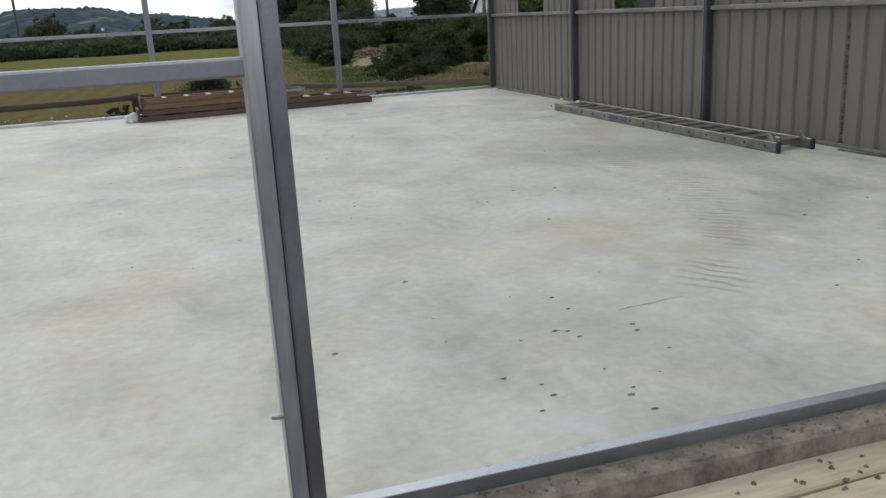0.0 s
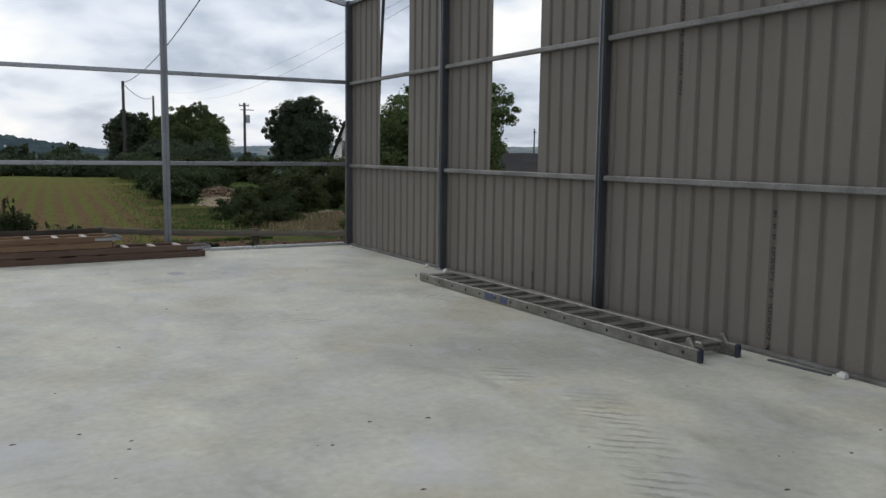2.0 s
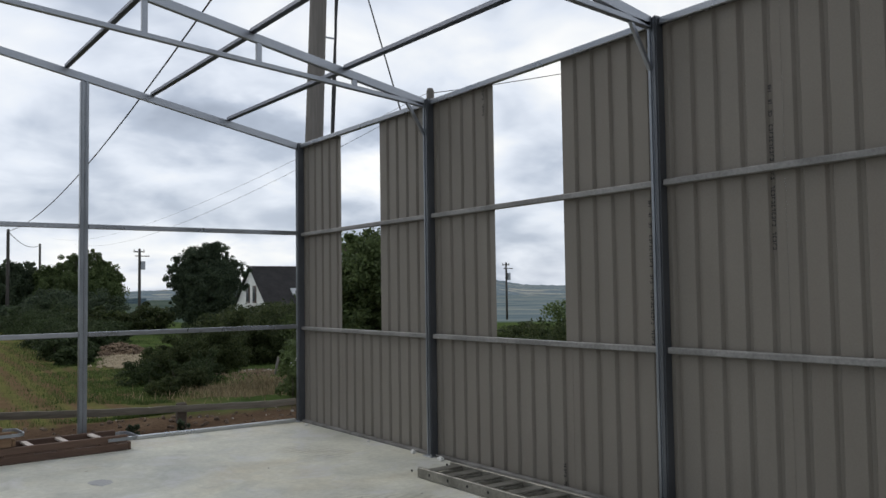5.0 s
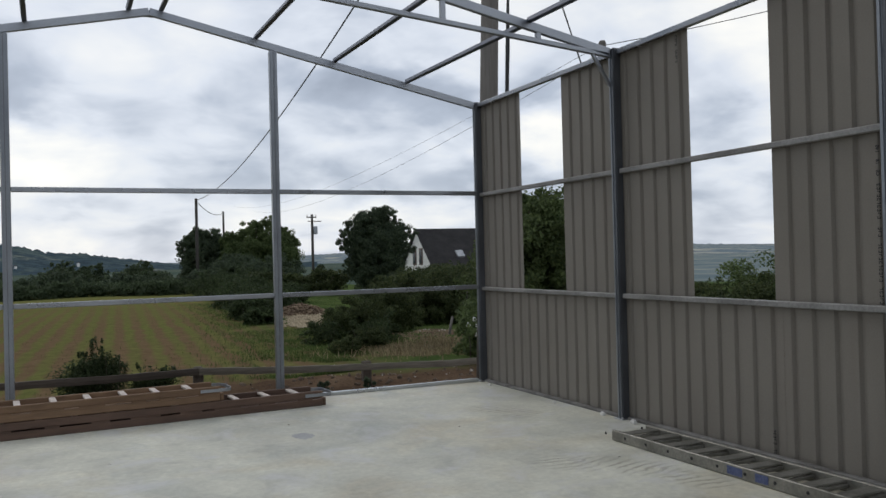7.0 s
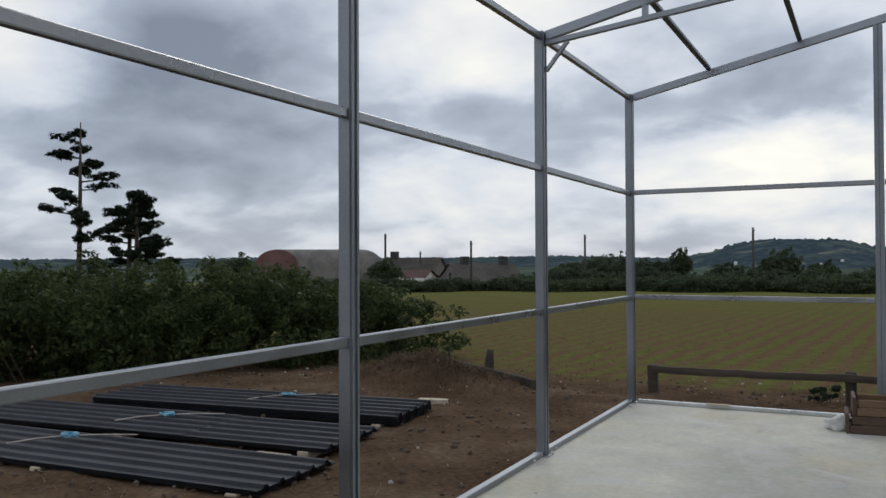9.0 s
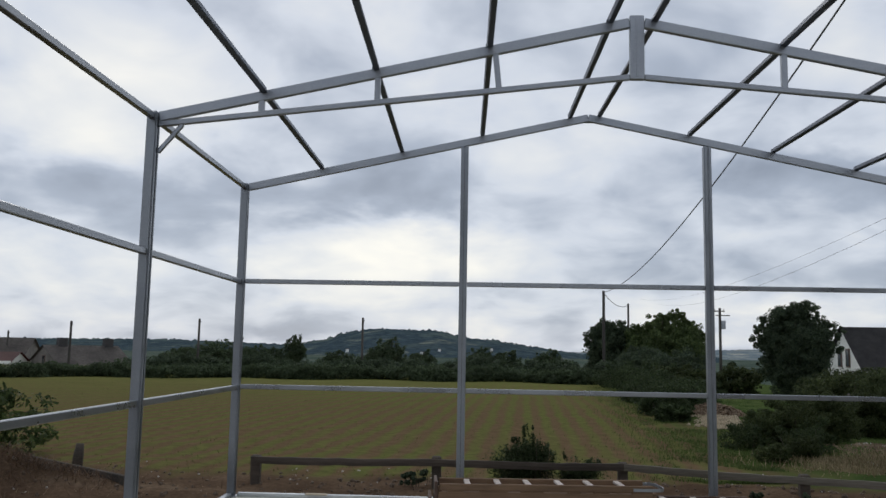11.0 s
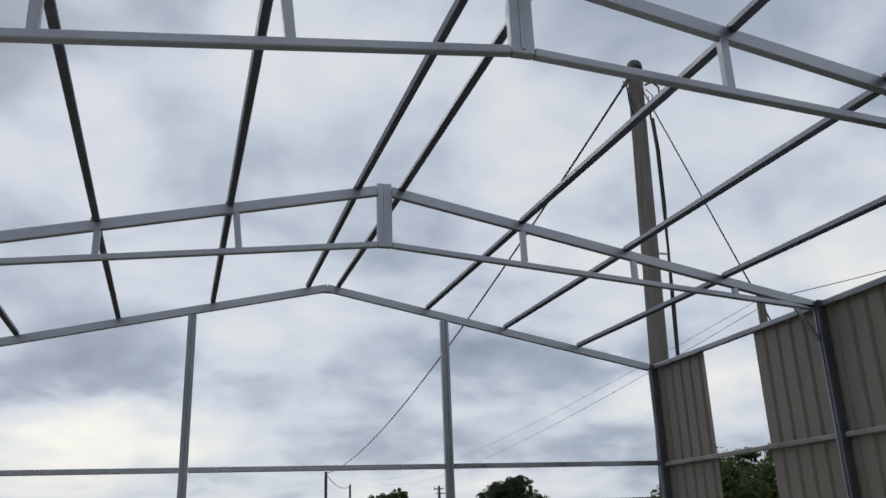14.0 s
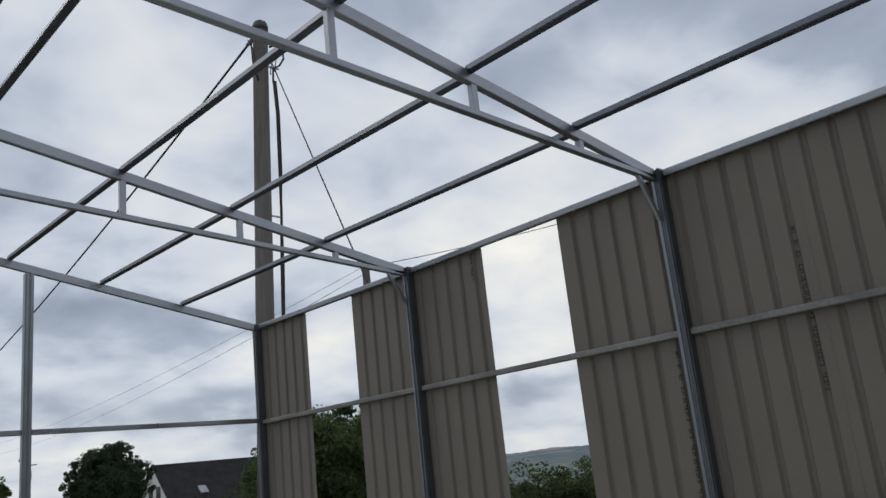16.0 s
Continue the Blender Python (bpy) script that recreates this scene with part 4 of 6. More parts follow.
part("flashing", box(-0.0005, 0.03, SHEET0 + 0.175, SHEET0 + 0.179, -0.08, TOP), CLAD, wall_east)


# ---- printed marking up the sheets ----
def marking(y, z, upto=9.0):
    """Bars for the maker's words, and the approval figures in type, reading upwards."""
    ob = thing("printed_marking", "black stencilled marking running up a sheet", "marking", (CX - 0.0035, y, z), "sheet markings")
    at = 0.0
    for n_letters, gap in ((5, 0.03), (11, 0.035), (3, 0.05), (10, 0.045)):
        if z + at > upto:
            return ob
        bm = bmesh.new()
        for i in range(n_letters):
            z0 = at + i * 0.025
            if z + z0 + 0.02 > upto:
                break
            add_box(bm, 0.0, 0.001, -0.014, -0.007, z0, z0 + 0.0175)
            if i % 3 != 1:
                add_box(bm, 0.0, 0.001, 0.007, 0.014, z0, z0 + 0.0175)
            if i % 2 == 0:
                add_box(bm, 0.0, 0.001, -0.014, 0.014, z0 + 0.001, z0 + 0.007)
            else:
                add_box(bm, 0.0, 0.001, -0.010, 0.010, z0 + 0.0115, z0 + 0.0175)
        part("word_bar", bm, PRINT, ob)
        at += n_letters * 0.025 + gap
    for word in ("CE", "18", "148"):
        cu = bpy.data.curves.new("word", "FONT")
        cu.body, cu.size, cu.extrude, cu.offset = word, 0.036, 0.0005, 0.0012
        tmp = bpy.data.objects.new("word", cu)
        me = bpy.data.meshes.new_from_object(tmp)
        bpy.data.objects.remove(tmp)
        me.materials.append(PRINT)
        w = part("word", me, PRINT, ob)
        w.matrix_local = Matrix(((0, 0, -1, 0), (0, 1, 0, -0.012), (1, 0, 0, at), (0, 0, 0, 1)))
        at += len(word) * 0.025 + 0.03
    return ob


marking(7.238, 1.925)
marking(6.235, -0.045)
marking(8.282, 1.255, 2.36)
marking(9.272, -0.05, 0.23)
marking(10.305, 3.37, 3.62)
marking(4.22, 1.9)


# ---- things on the slab ----
def ladder():
    ob = thing("ladder", "dull aluminium extension ladder lying flat on the floor beside the cladding", "ladder", (5.68, 6.245, 0.0), rz=0.75)
    L = 4.2
    for sx in (-0.185, 0.185):
        bm = box(sx - 0.014, sx + 0.014, 0.02, L, 0.004, 0.095, 0.005)
        st = part("stile", bm, ALU, ob)
        for i in range(16):
            y = 0.16 + i * 0.275
            side = -1 if sx < 0 else 1
            # near-black disc in place of the shade in the hollow rung end
            bm2 = bmesh.new()
            bmesh.ops.create_cone(bm2, cap_ends=True, segments=8, radius1=0.013, radius2=0.013, depth=0.003, matrix=Matrix.Translation((sx + side * 0.0155, y, 0.05)) @ Matrix.Rotation(radians(90), 4, "Y"))
            part("rung_end", bm2, HOLE, st)
        part("foot", box(sx - 0.022, sx + 0.022, -0.008, 0.03, 0.0, 0.098, 0.010), PURPLE, ob, "dark blue rubber foot")
    rung = mesh_of("rung", box(-0.17, 0.17, -0.016, 0.016, 0.036, 0.064, 0.006), ALU)
    tread = mesh_of("tread", box(-0.168, 0.168, -0.055, 0.055, 0.070, 0.086, 0.006), ALU)
    for i in range(16):
        for me, dy in ((rung, 0.0), (tread, 0.05)):
            if 0.16 + i * 0.275 + dy < L - 0.03:
                r = part(me.name.split(".")[0], me, None, ob)
                r.location = (0, 0.16 + i * 0.275 + dy, 0)
    for y, w in ((2.66, 0.15), (2.42, 0.12)):
        part("label_plate", box(-0.2015, -0.1995, y, y + w, 0.02, 0.08), BLUE, ob, "blue maker's label")
    for sx in (-0.15, 0.185):
        part("guide_bracket", beam((sx, 0.1, 0.06), (sx, 0.17, 0.145), 0.035, 0.05, 0.012), ALU, ob)
    part("guide_bracket", box(-0.16, -0.13, 0.03, 0.1, 0.09, 0.14, 0.01), ALU, ob)
    return ob


ladder()


def strip(path, h, t):
    """A flat bar on edge, bent along a level path."""
    verts, faces = [], []
    n = len(path)
    pts = [Vector((x, y, 0)) for x, y in path]
    for i, q in enumerate(pts):
        d = (pts[min(i + 1, n - 1)] - pts[max(i - 1, 0)]).normalized()
        side = Vector((d.y, -d.x, 0)) * t / 2
        for off in (side, -side):
            for z in (0.0, h):
                verts.append((q.x + off.x, q.y + off.y, z))
    for i in range(n - 1):
        c, e = 4 * i, 4 * i + 4
        faces += [(c, e, e + 1, c + 1), (c + 3, e + 3, e + 2, c + 2), (c + 1, e + 1, e + 3, c + 3), (c + 2, e + 2, e, c)]
    faces += [(0, 1, 3, 2), (4 * n - 2, 4 * n - 1, 4 * n - 3, 4 * n - 4)]
    return rawmesh("end_strap", verts, faces, STEEL)


def slatted_frame(name, label, length, x, y, z, h, rz, batten_from, wood, seed):
    """Two long sides of two boards each, kept apart by spacers, with pale battens across and a metal strap round the end."""
    r2 = np.random.default_rng(seed)
    ob = thing(name, label, "timber frame", (x, y, z), "stacked timber frames", rz=rz)
    depth = 0.44
    bh = h / 2 - 0.006
    body = length - 0.13
    for sy in (0.0, depth - 0.035):
        for k2, z0 in enumerate((0.0, h / 2 + 0.006)):
            bm = box(0.0 + 0.02 * k2, body, sy, sy + 0.035, z0, z0 + bh - 0.004, 0.006)
            part("side_board", bm, wood, ob)
        xs = 0.1
        while xs < body - 0.2:
            w = r2.uniform(0.10, 0.34)
            part("spacer", box(xs, xs + w, sy + 0.003, sy + 0.034, h / 2 - 0.011, h / 2 + 0.006), wood, ob)
            xs += w + r2.uniform(0.12, 0.3)
    i = 0
    while batten_from + i * 0.33 < body - 0.08:
        xs = batten_from + i * 0.33 + r2.uniform(-0.012, 0.012)
        part("batten", box(xs, xs + 0.06, 0.036, depth - 0.036, h - 0.034, h - 0.010, 0.004), WHITE_WOOD, ob, "pale cross batten")
        i += 1
    part("mid_board", box(0.05, body - 0.05, 0.06, depth - 0.06, 0.01, 0.03, 0.004), wood, ob)
    part("end_board", box(-0.035, -0.002, -0.01, depth + 0.01, 0.0, h + 0.02, 0.006), BROWN_WOOD, ob, "dark upright end board")
    e = length
    arc = [(e - 0.34, -0.004), (e - 0.07, -0.004), (e - 0.03, 0.012), (e - 0.006, 0.05), (e, 0.10), (e, depth - 0.10), (e - 0.006, depth - 0.05), (e - 0.03, depth - 0.012), (e - 0.07, depth + 0.004), (e - 0.34, depth + 0.004)]
    st = part("end_strap", strip(arc, h * 0.2, 0.008), None, ob, "rounded bare metal end strap")
    st.location = (0, 0, h * 0.62)
    part("end_bar", box(body + 0.004, body + 0.04, 0.01, depth - 0.01, 0.0, h * 0.5, 0.006), wood, ob)
    return ob


slatted_frame("slatted_frame", "long dark-brown slatted timber frame lying on the concrete", 3.62, 0.24, 13.36, 0.0, 0.172, 4.0, 0.2, BROWN_WOOD, 1)
slatted_frame("slatted_frame", "shorter orange-brown slatted timber frame stacked on another", 2.40, 0.30, 13.37, 0.174, 0.158, 4.0, 0.28, ORANGE_WOOD, 2)


def lump(name, at, size, mat, label, category, seed, group=""):
    bm = bmesh.new()
    bmesh.ops.create_icosphere(bm, subdivisions=3, radius=1.0)
    for v in bm.verts:
        k2 = 1 + 0.45 * noise.noise(v.co * 1.7 + Vector((seed, 0, 0))) + 0.2 * noise.noise(v.co * 4.1 + Vector((0, seed, 0)))
        v.co = Vector((v.co.x * size[0] * k2, v.co.y * size[1] * k2, max(-0.3, v.co.z) * size[2] * k2))
    low_z = min(v.co.z for v in bm.verts)
    for v in bm.verts:
        v.co.z -= low_z
    ob = part(name, bm, mat, smooth=True)
    ob.location = at
    return tagged(ob, label, category, group)


lump("crumpled_bag", (0.12, 13.55, 0.0), (0.13, 0.1, 0.09), MORTAR, "crumpled white plastic bag beside the timber stack", "bag", 3)
for i, (x, y, s) in enumerate(((6.03, 11.43, 0.045), (6.03, 10.93, 0.05), (5.99, 13.84, 0.035), (6.0, 12.3, 0.03), (5.99, 9.3, 0.03), (6.0, 8.35, 0.035), (5.99, 7.9, 0.03), (6.05, 5.55, 0.05), (6.04, 4.82, 0.06), (-2.06, 11.45, 0.035), (-2.05, 10.9, 0.04), (-2.05, 13.9, 0.035), (-2.06, 8.5, 0.035))):
    ob = thing("packer", "small white packing block wedged by the base channel", "packer", (x, y, 0.0), "packing blocks", rz=(i * 37) % 25 - 12)
    part("block", box(-s * 0.45, s * 0.45, -s * 0.7, s * 0.7, 0.0, s * 0.6, 0.006), MORTAR, ob)
    part("wedge", beam((0, -s * 0.6, s * 0.66), (0, s * 0.35, s * 0.74), s * 0.5, 0.012, 0.003), MORTAR, ob)
ob = part("wood_offcut", box(-1.25, -1.0, 14.15, 14.2, 0.043, 0.06, 0.004), PALE_WOOD)
tagged(ob, "pale timber offcut on the base channel", "offcut")
ob = part("metal_strip", beam((6.03, 5.62, 0.006), (6.0, 6.1, 0.006), 0.035, 0.012, 0.003), STEEL_DARK)
tagged(ob, "dark metal strip lying near the cladding", "metal strip")

# scattered flecks and one grey stain on the slab
rng = np.random.default_rng(5)


def flakes(name, spots, size, mat):
    verts, faces = [], []
    for x, y in spots:
        s, a = size * rng.uniform(0.5, 1.3), rng.uniform(0, 6.28)
        n = len(verts)
        for k2 in range(6):
            w = a + k2 * math.pi / 3
            r = s * rng.uniform(0.6, 1.0)
            verts.append((x + r * math.cos(w) * 1.6, y + r * math.sin(w), 0.0015))
        verts.append((x, y, 0.0015 + s * 0.35))
        faces += [(n + k2, n + (k2 + 1) % 6, n + 6) for k2 in range(6)]
    return rawmesh(name, verts, faces, mat)


cl = []
for cx, cy, r, n in ((1.85, 3.2, 0.35, 8), (2.3, 3.6, 0.5, 6), (3.3, 6.5, 1.6, 14), (1.5, 8.5, 2.5, 20), (0.5, 6.5, 2.2, 12), (4.6, 4.4, 0.8, 8), (3.6, 11.5, 1.5, 8)):
    cl += [(cx + rng.normal() * r, cy + rng.normal() * r) for _ in range(n)]
cl += [(2.62, 5.84), (1.93, 2.95), (1.66, 2.83), (1.905, 2.72), (2.10, 2.84), (2.11, 3.6), (1.94, 3.38), (2.0, 3.28), (0.42, 8.2), (1.02, 3.55), (2.56, 9.85)]
cl = [p for p in cl if XW + 0.2 < p[0] < XE - 0.5 and YS + 0.1 < p[1] < 13.2]
ob = part("mud_flecks", flakes("mud_flecks", cl, 0.011, FLECK), FLECK)
tagged(ob, "small dark mud flecks scattered over the slab", "flecks", kind="stuff")
bm = bmesh.new()
bmesh.ops.create_circle(bm, cap_ends=True, segments=28, radius=1.0)
for v in bm.verts:
    k2 = 1 + 0.3 * noise.noise(v.co * 2.5)
    v.co = Vector((3.075 + v.co.x * 0.1 * k2, 12.07 + v.co.y * 0.14 * k2, 0.0025))
ob = part("damp_stain", bm, DAMP)
tagged(ob, "small grey damp stain on the concrete", "stain")


pts = [(2.30, 3.478, 0.003), (2.40, 3.497, 0.003), (2.47, 3.492, 0.003), (2.56, 3.508, 0.003), (2.66, 3.505, 0.003)]
ob = part("chalk_line", tube_mesh("chalk_line", pts, [0.001, 0.0015, 0.002, 0.0015, 0.001], CHALK, 5), None)
tagged(ob, "short faint blue chalk line drawn on the concrete", "chalk line")


# ---- black sheets stacked on the soil to the west ----
def black_sheet_mesh(L, ribs):
    prof = [(0.0, 0.0)]
    for k2 in range(ribs):
        c3 = 0.23 * k2 + 0.115
        prof += [(c3 - 0.04, 0.0), (c3 - 0.02, 0.03), (c3 + 0.02, 0.03), (c3 + 0.04, 0.0)]
    prof.append((0.23 * ribs, 0.0))
    n, t = len(prof), 0.003
    verts = []
    for x in (0.0, L):
        for off in (0, t):
            verts += [(x, y, z + off) for y, z in prof]
    faces = []
    for i in range(n - 1):
        faces += [(i + 1, i, 2 * n + i, 2 * n + i + 1), (n + i, n + i + 1, 3 * n + i + 1, 3 * n + i), (i, i + 1, n + i + 1, n + i), (2 * n + i + 1, 2 * n + i, 3 * n + i, 3 * n + i + 1)]
    faces += [(0, n, 3 * n, 2 * n), (n - 1, 3 * n - 1, 4 * n - 1, 2 * n - 1)]
    return rawmesh("sheet", verts, faces, BLACK_SHEET)


def sheet_pile(x, y, rz, length, layers, label, offset=0.0):
    ob = thing("sheet_pile", label, "sheet pile", (x, y, ground_z(x - 1.5, y) + 0.0), "piles of roof sheets", rz=rz)
    for xb in (-0.25, -length * 0.5, -length + 0.4):
        part("bearer", box(xb - 0.06, xb + 0.06, -0.6, 0.6, -0.05, 0.035, 0.006), PALE_WOOD, ob, "pale timber bearer under the sheets")
    for i in range(layers):
        L = length - (offset if i == layers - 1 else 0)
        me = black_sheet_mesh(L, 5)
        s = part("sheet", me, None, ob)
        s.location = (-length - 0.03 * (i % 2), -0.575 + 0.012 * (i % 3), 0.037 + i * 0.0065)
    return ob


sheet_pile(-4.5, 13.2, 7.5, 4.4, 16, "tied pile of anthracite box-profile sheets on timber bearers")
sheet_pile(-4.35, 11.65, 5.5, 5.2, 8, "uneven pile of anthracite sheets with one pushed back", 1.7)
sheet_pile(-3.95, 10.2, 3.5, 5.0, 7, "open pile of anthracite box-profile sheets lying on soil")


def twine(x, y, z, seed):
    r2 = np.random.default_rng(seed)
    ob = thing("twine", "loose blue and white tying twine across the sheets", "twine", (x, y, z), "tying twine")
    pts = [(-0.35, -0.45, 0.012), (-0.25, -0.2, 0.02), (-0.05, 0.0, 0.03), (0.2, 0.25, 0.02), (0.5, 0.42, 0.015)]
    part("strand", tube_mesh("strand", pts, [0.008] * 5, WHITE_WOOD, 5), None, ob)
    for k2 in range(5):
        loop = [(0.12 * math.cos(w) * r2.uniform(0.5, 1.1), 0.07 * math.sin(w) * r2.uniform(0.5, 1.2), 0.03 + 0.03 * r2.random()) for w in np.linspace(0, 5.8, 9)]
        part("knot_loop", tube_mesh("knot_loop", loop, [0.008] * 9, ROPE, 5), None, ob, "blue twine")


twine(-6.4, 13.15, ground_z(-6.4, 13.15) + 0.15, 1)
twine(-6.85, 11.5, ground_z(-6.85, 11.5) + 0.12, 2)
twine(-6.75, 10.1, ground_z(-6.75, 10.1) + 0.12, 4)
for x, y, rz in ((-4.8, 14.2, 12), (-6.2, 13.75, 8), (-4.75, 12.28, 5), (-4.75, 10.82, 3)):
    ob = thing("timber_offcut", "pale timber offcut dropped on the soil by the sheets", "offcut", (x, y, ground_z(x, y)), "timber offcuts", rz=rz)
    part("block", box(-0.2, 0.2, -0.06, 0.06, 0.0, 0.07, 0.008), PALE_WOOD, ob)

# planks lying outside the entrance
for x, y, rz, L, w in ((2.35, 2.185, -0.6, 2.4, 0.15), (2.6, 2.02, 0.5, 2.6, 0.16), (2.3, 1.83, 1.5, 2.4, 0.18), (2.9, 1.64, 2, 2.2, 0.16)):
    ob = thing("plank", "weathered pale plank lying outside the entrance", "plank", (x, y, -0.135), "entrance planks", rz=rz)
    part("board", box(-L / 2, L / 2, -w / 2, w / 2, 0.0, 0.045, 0.008), PALE_WOOD, ob)

# clods and stones
def pebbles(name, n, sx, sy, size, mat, seed):
    r2 = np.random.default_rng(seed)
    base = bmesh.new()
    bmesh.ops.create_icosphere(base, subdivisions=1, radius=1.0)
    bv = np.array([v.co[:] for v in base.verts])
    bf = [tuple(v.index for v in f.verts) for f in base.faces]
    base.free()
    verts, faces = [], []
    made = 0
    while made < n:
        x, y = r2.uniform(*sx), r2.uniform(*sy)
        if XW - 0.3 < x < XE + 0.3 and YS - 0.5 < y < YN + 0.25:
            continue
        s = size * r2.uniform(0.35, 1.0) ** 1.5
        w = bv * (s * r2.uniform(0.6, 1.3, 3)) * r2.uniform(0.75, 1.2, (len(bv), 1))
        w += (x, y, ground_z(x, y) + 0.15 * s)
        k2 = len(verts)
        verts += w.tolist()
        faces += [tuple(i + k2 for i in f) for f in bf]
        made += 1
    return rawmesh(name, verts, faces, mat)


for nm, n, sx, sy, size, mat, lab in (("soil_clods", 1500, (-11, -2.3), (8, 18), 0.038, CLOD, "crumbly brown soil clods round the slab"), ("soil_clods", 700, (-2.3, 8.5), (14.4, 17.6), 0.045, CLOD, "crumbly brown soil clods behind the far gable"), ("small_stones", 260, (-11, 8.5), (8, 19), 0.03, STONE, "pale small stones strewn on the soil")):
    tagged(part(nm, pebbles(nm, n, sx, sy, size, mat, n), mat), lab, "soil" if "clod" in nm else "stones", kind="stuff")


# ---- low fence beyond the far gable ----
fence = thing("fence", "low old dark-timber rail fence beside the field", "fence")
F = [(-2.46, 16.62, 0.11), (0.14, 16.64, 0.13), (2.78, 16.64, 0.125), (5.3, 16.62, 0.0), (7.6, 16.62, -0.06)]
for i, (x, y, z) in enumerate(F):
    gz = ground_z(x, y) - 0.15
    bm = box(-0.07, 0.07, -0.06, 0.06, gz, z + 0.06 + 0.02 * (i % 2), 0.02)
    for v in bm.verts:
        v.co += Vector((x + 0.03 * noise.noise(v.co * 3), y + 0.03 * noise.noise(v.co * 4), 0))
    part("fence_post", bm, FENCE_WOOD, fence)
for i in range(len(F) - 1):
    (xa, ya, za), (xb, yb, zb) = F[i], F[i + 1]
    bm = bmesh.new()
    n = 16
    rings = []
    for u in np.linspace(0, 1, n):
        cx, cy, cz = xa + (xb - xa) * u, ya - 0.085 + (yb - ya) * u, za + (zb - za) * u - 0.012 * math.sin(u * 3.1)
        ring = []
        for dy, dz in ((-0.02, -0.05), (0.02, -0.052), (0.024, 0.0), (0.018, 0.05), (-0.016, 0.048), (-0.024, 0.0)):
            q = Vector((cx, cy + dy, cz + dz))
            ring.append(bm.verts.new(q + Vector((0, 0.008, 0.012)) * noise.noise(q * 5.0)))
        rings.append(ring)
    for a, c2 in zip(rings, rings[1:]):
        for k2 in range(6):
            bm.faces.new((a[k2], a[(k2 + 1) % 6], c2[(k2 + 1) % 6], c2[k2]))
    bm.faces.new(rings[0][::-1])
    bm.faces.new(rings[-1])
    bmesh.ops.recalc_face_normals(bm, faces=bm.faces)
    part("fence_rail", bm, FENCE_WOOD if i < 2 else FENCE_GREY, fence)
ob = thing("fallen_board", "dark old board half sunk in the heaped soil", "board", (-5.4, 17.0, ground_z(-5.4, 17.0)), rz=-38)
part("board", box(-1.75, 1.75, -0.025, 0.025, -0.05, 0.17, 0.01), FENCE_WOOD, ob)
ob = thing("stump_post", "short weathered stump post by the field edge", "post", (-5.6, 17.7, ground_z(-5.6, 17.7)))
part("stump", tube_mesh("stump", [(0, 0, -0.1), (0.02, 0, 0.2), (0.03, 0.02, 0.4)], [0.09, 0.08, 0.06], FENCE_WOOD, 9), None, ob)


# ---- plants ----
def bush(name, label, category, at, blobs, n, size, mat, seed, clumps=80, stems=5, spread=0.24, group="", narrow=0.5):
    r2 = np.random.default_rng(seed)
    ob = thing(name, label, category, at, group)
    part("foliage", leaves_mesh("foliage", blobs, n, size, mat, r2, clumps, spread, narrow), None, ob)
    tb = []
    for _ in range(stems):
        b0 = blobs[r2.integers(len(blobs))]
        tx, ty, tz = b0[0] + r2.normal() * b0[3] * 0.4, b0[1] + r2.normal() * b0[4] * 0.4, b0[2] + b0[5] * r2.uniform(0.2, 0.8)
        bx, by = tx * 0.75, ty * 0.75
        tb.append(([(bx, by, -0.1), ((bx + tx) / 2 + 0.03, (by + ty) / 2, tz * 0.5), (tx, ty, tz)], [size * 0.3, size * 0.2, size * 0.08]))
    for pts, rad in tb:
        part("stem", tube_mesh("stem", pts, rad, BARK, 5), None, ob)
    return ob


def tree(name, label, at, blobs, n, size, mat, seed, trunk_r, trunk_h, limbs=14, clumps=60, spread=0.24, group="trees"):
    r2 = np.random.default_rng(seed)
    ob = thing(name, label, "tree", at, group)
    part("crown", leaves_mesh("crown", blobs, n, size, mat, r2, clumps, spread), None, ob)
    tb = [([(0, 0, -0.3), (0.05, 0.02, trunk_h * 0.5), (0.02, 0.05, trunk_h)], [trunk_r * 1.2, trunk_r, trunk_r * 0.8])]
    for _ in range(limbs):
        b0 = blobs[r2.integers(len(blobs))]
        d = r2.normal(size=3)
        d /= np.linalg.norm(d)
        end = np.array(b0[:3]) + d * np.array(b0[3:]) * 0.75
        st = np.array((0.02, 0.05, trunk_h * r2.uniform(0.75, 1.0)))
        mid = (st + end) / 2 + r2.normal(size=3) * 0.15
        tb.append(([tuple(st), tuple(mid), tuple(end)], [trunk_r * 0.5, trunk_r * 0.28, trunk_r * 0.08]))
    part("trunk", join_tubes("trunk", tb, BARK, 7), None, ob)
    return ob


for i, (x, y, r) in enumerate(((9.2, 56.0, 1.3), (9.1, 50.5, 1.1), (8.8, 45.5, 0.95), (9.6, 47.0, 1.1), (10.8, 53.5, 1.5), (7.9, 40.5, 1.0), (8.8, 39.0, 0.95), (7.6, 36.0, 0.85), (8.4, 36.5, 0.8), (7.0, 33.3, 0.66), (6.75, 31.0, 0.45), (10.2, 42.5, 1.0))):
    bush("verge_shrub", "low dark-green shrub on the grassy field edge", "bush", (x, y, ground_z(x, y)), [(0, 0, r * 0.5, r * 1.2, r, r * 0.7), (r * 0.6, r * 0.4, r * 0.4, r, r, r * 0.55)], 6500, 0.055, LEAF_DEEP, 300 + i, group="verge shrubs")
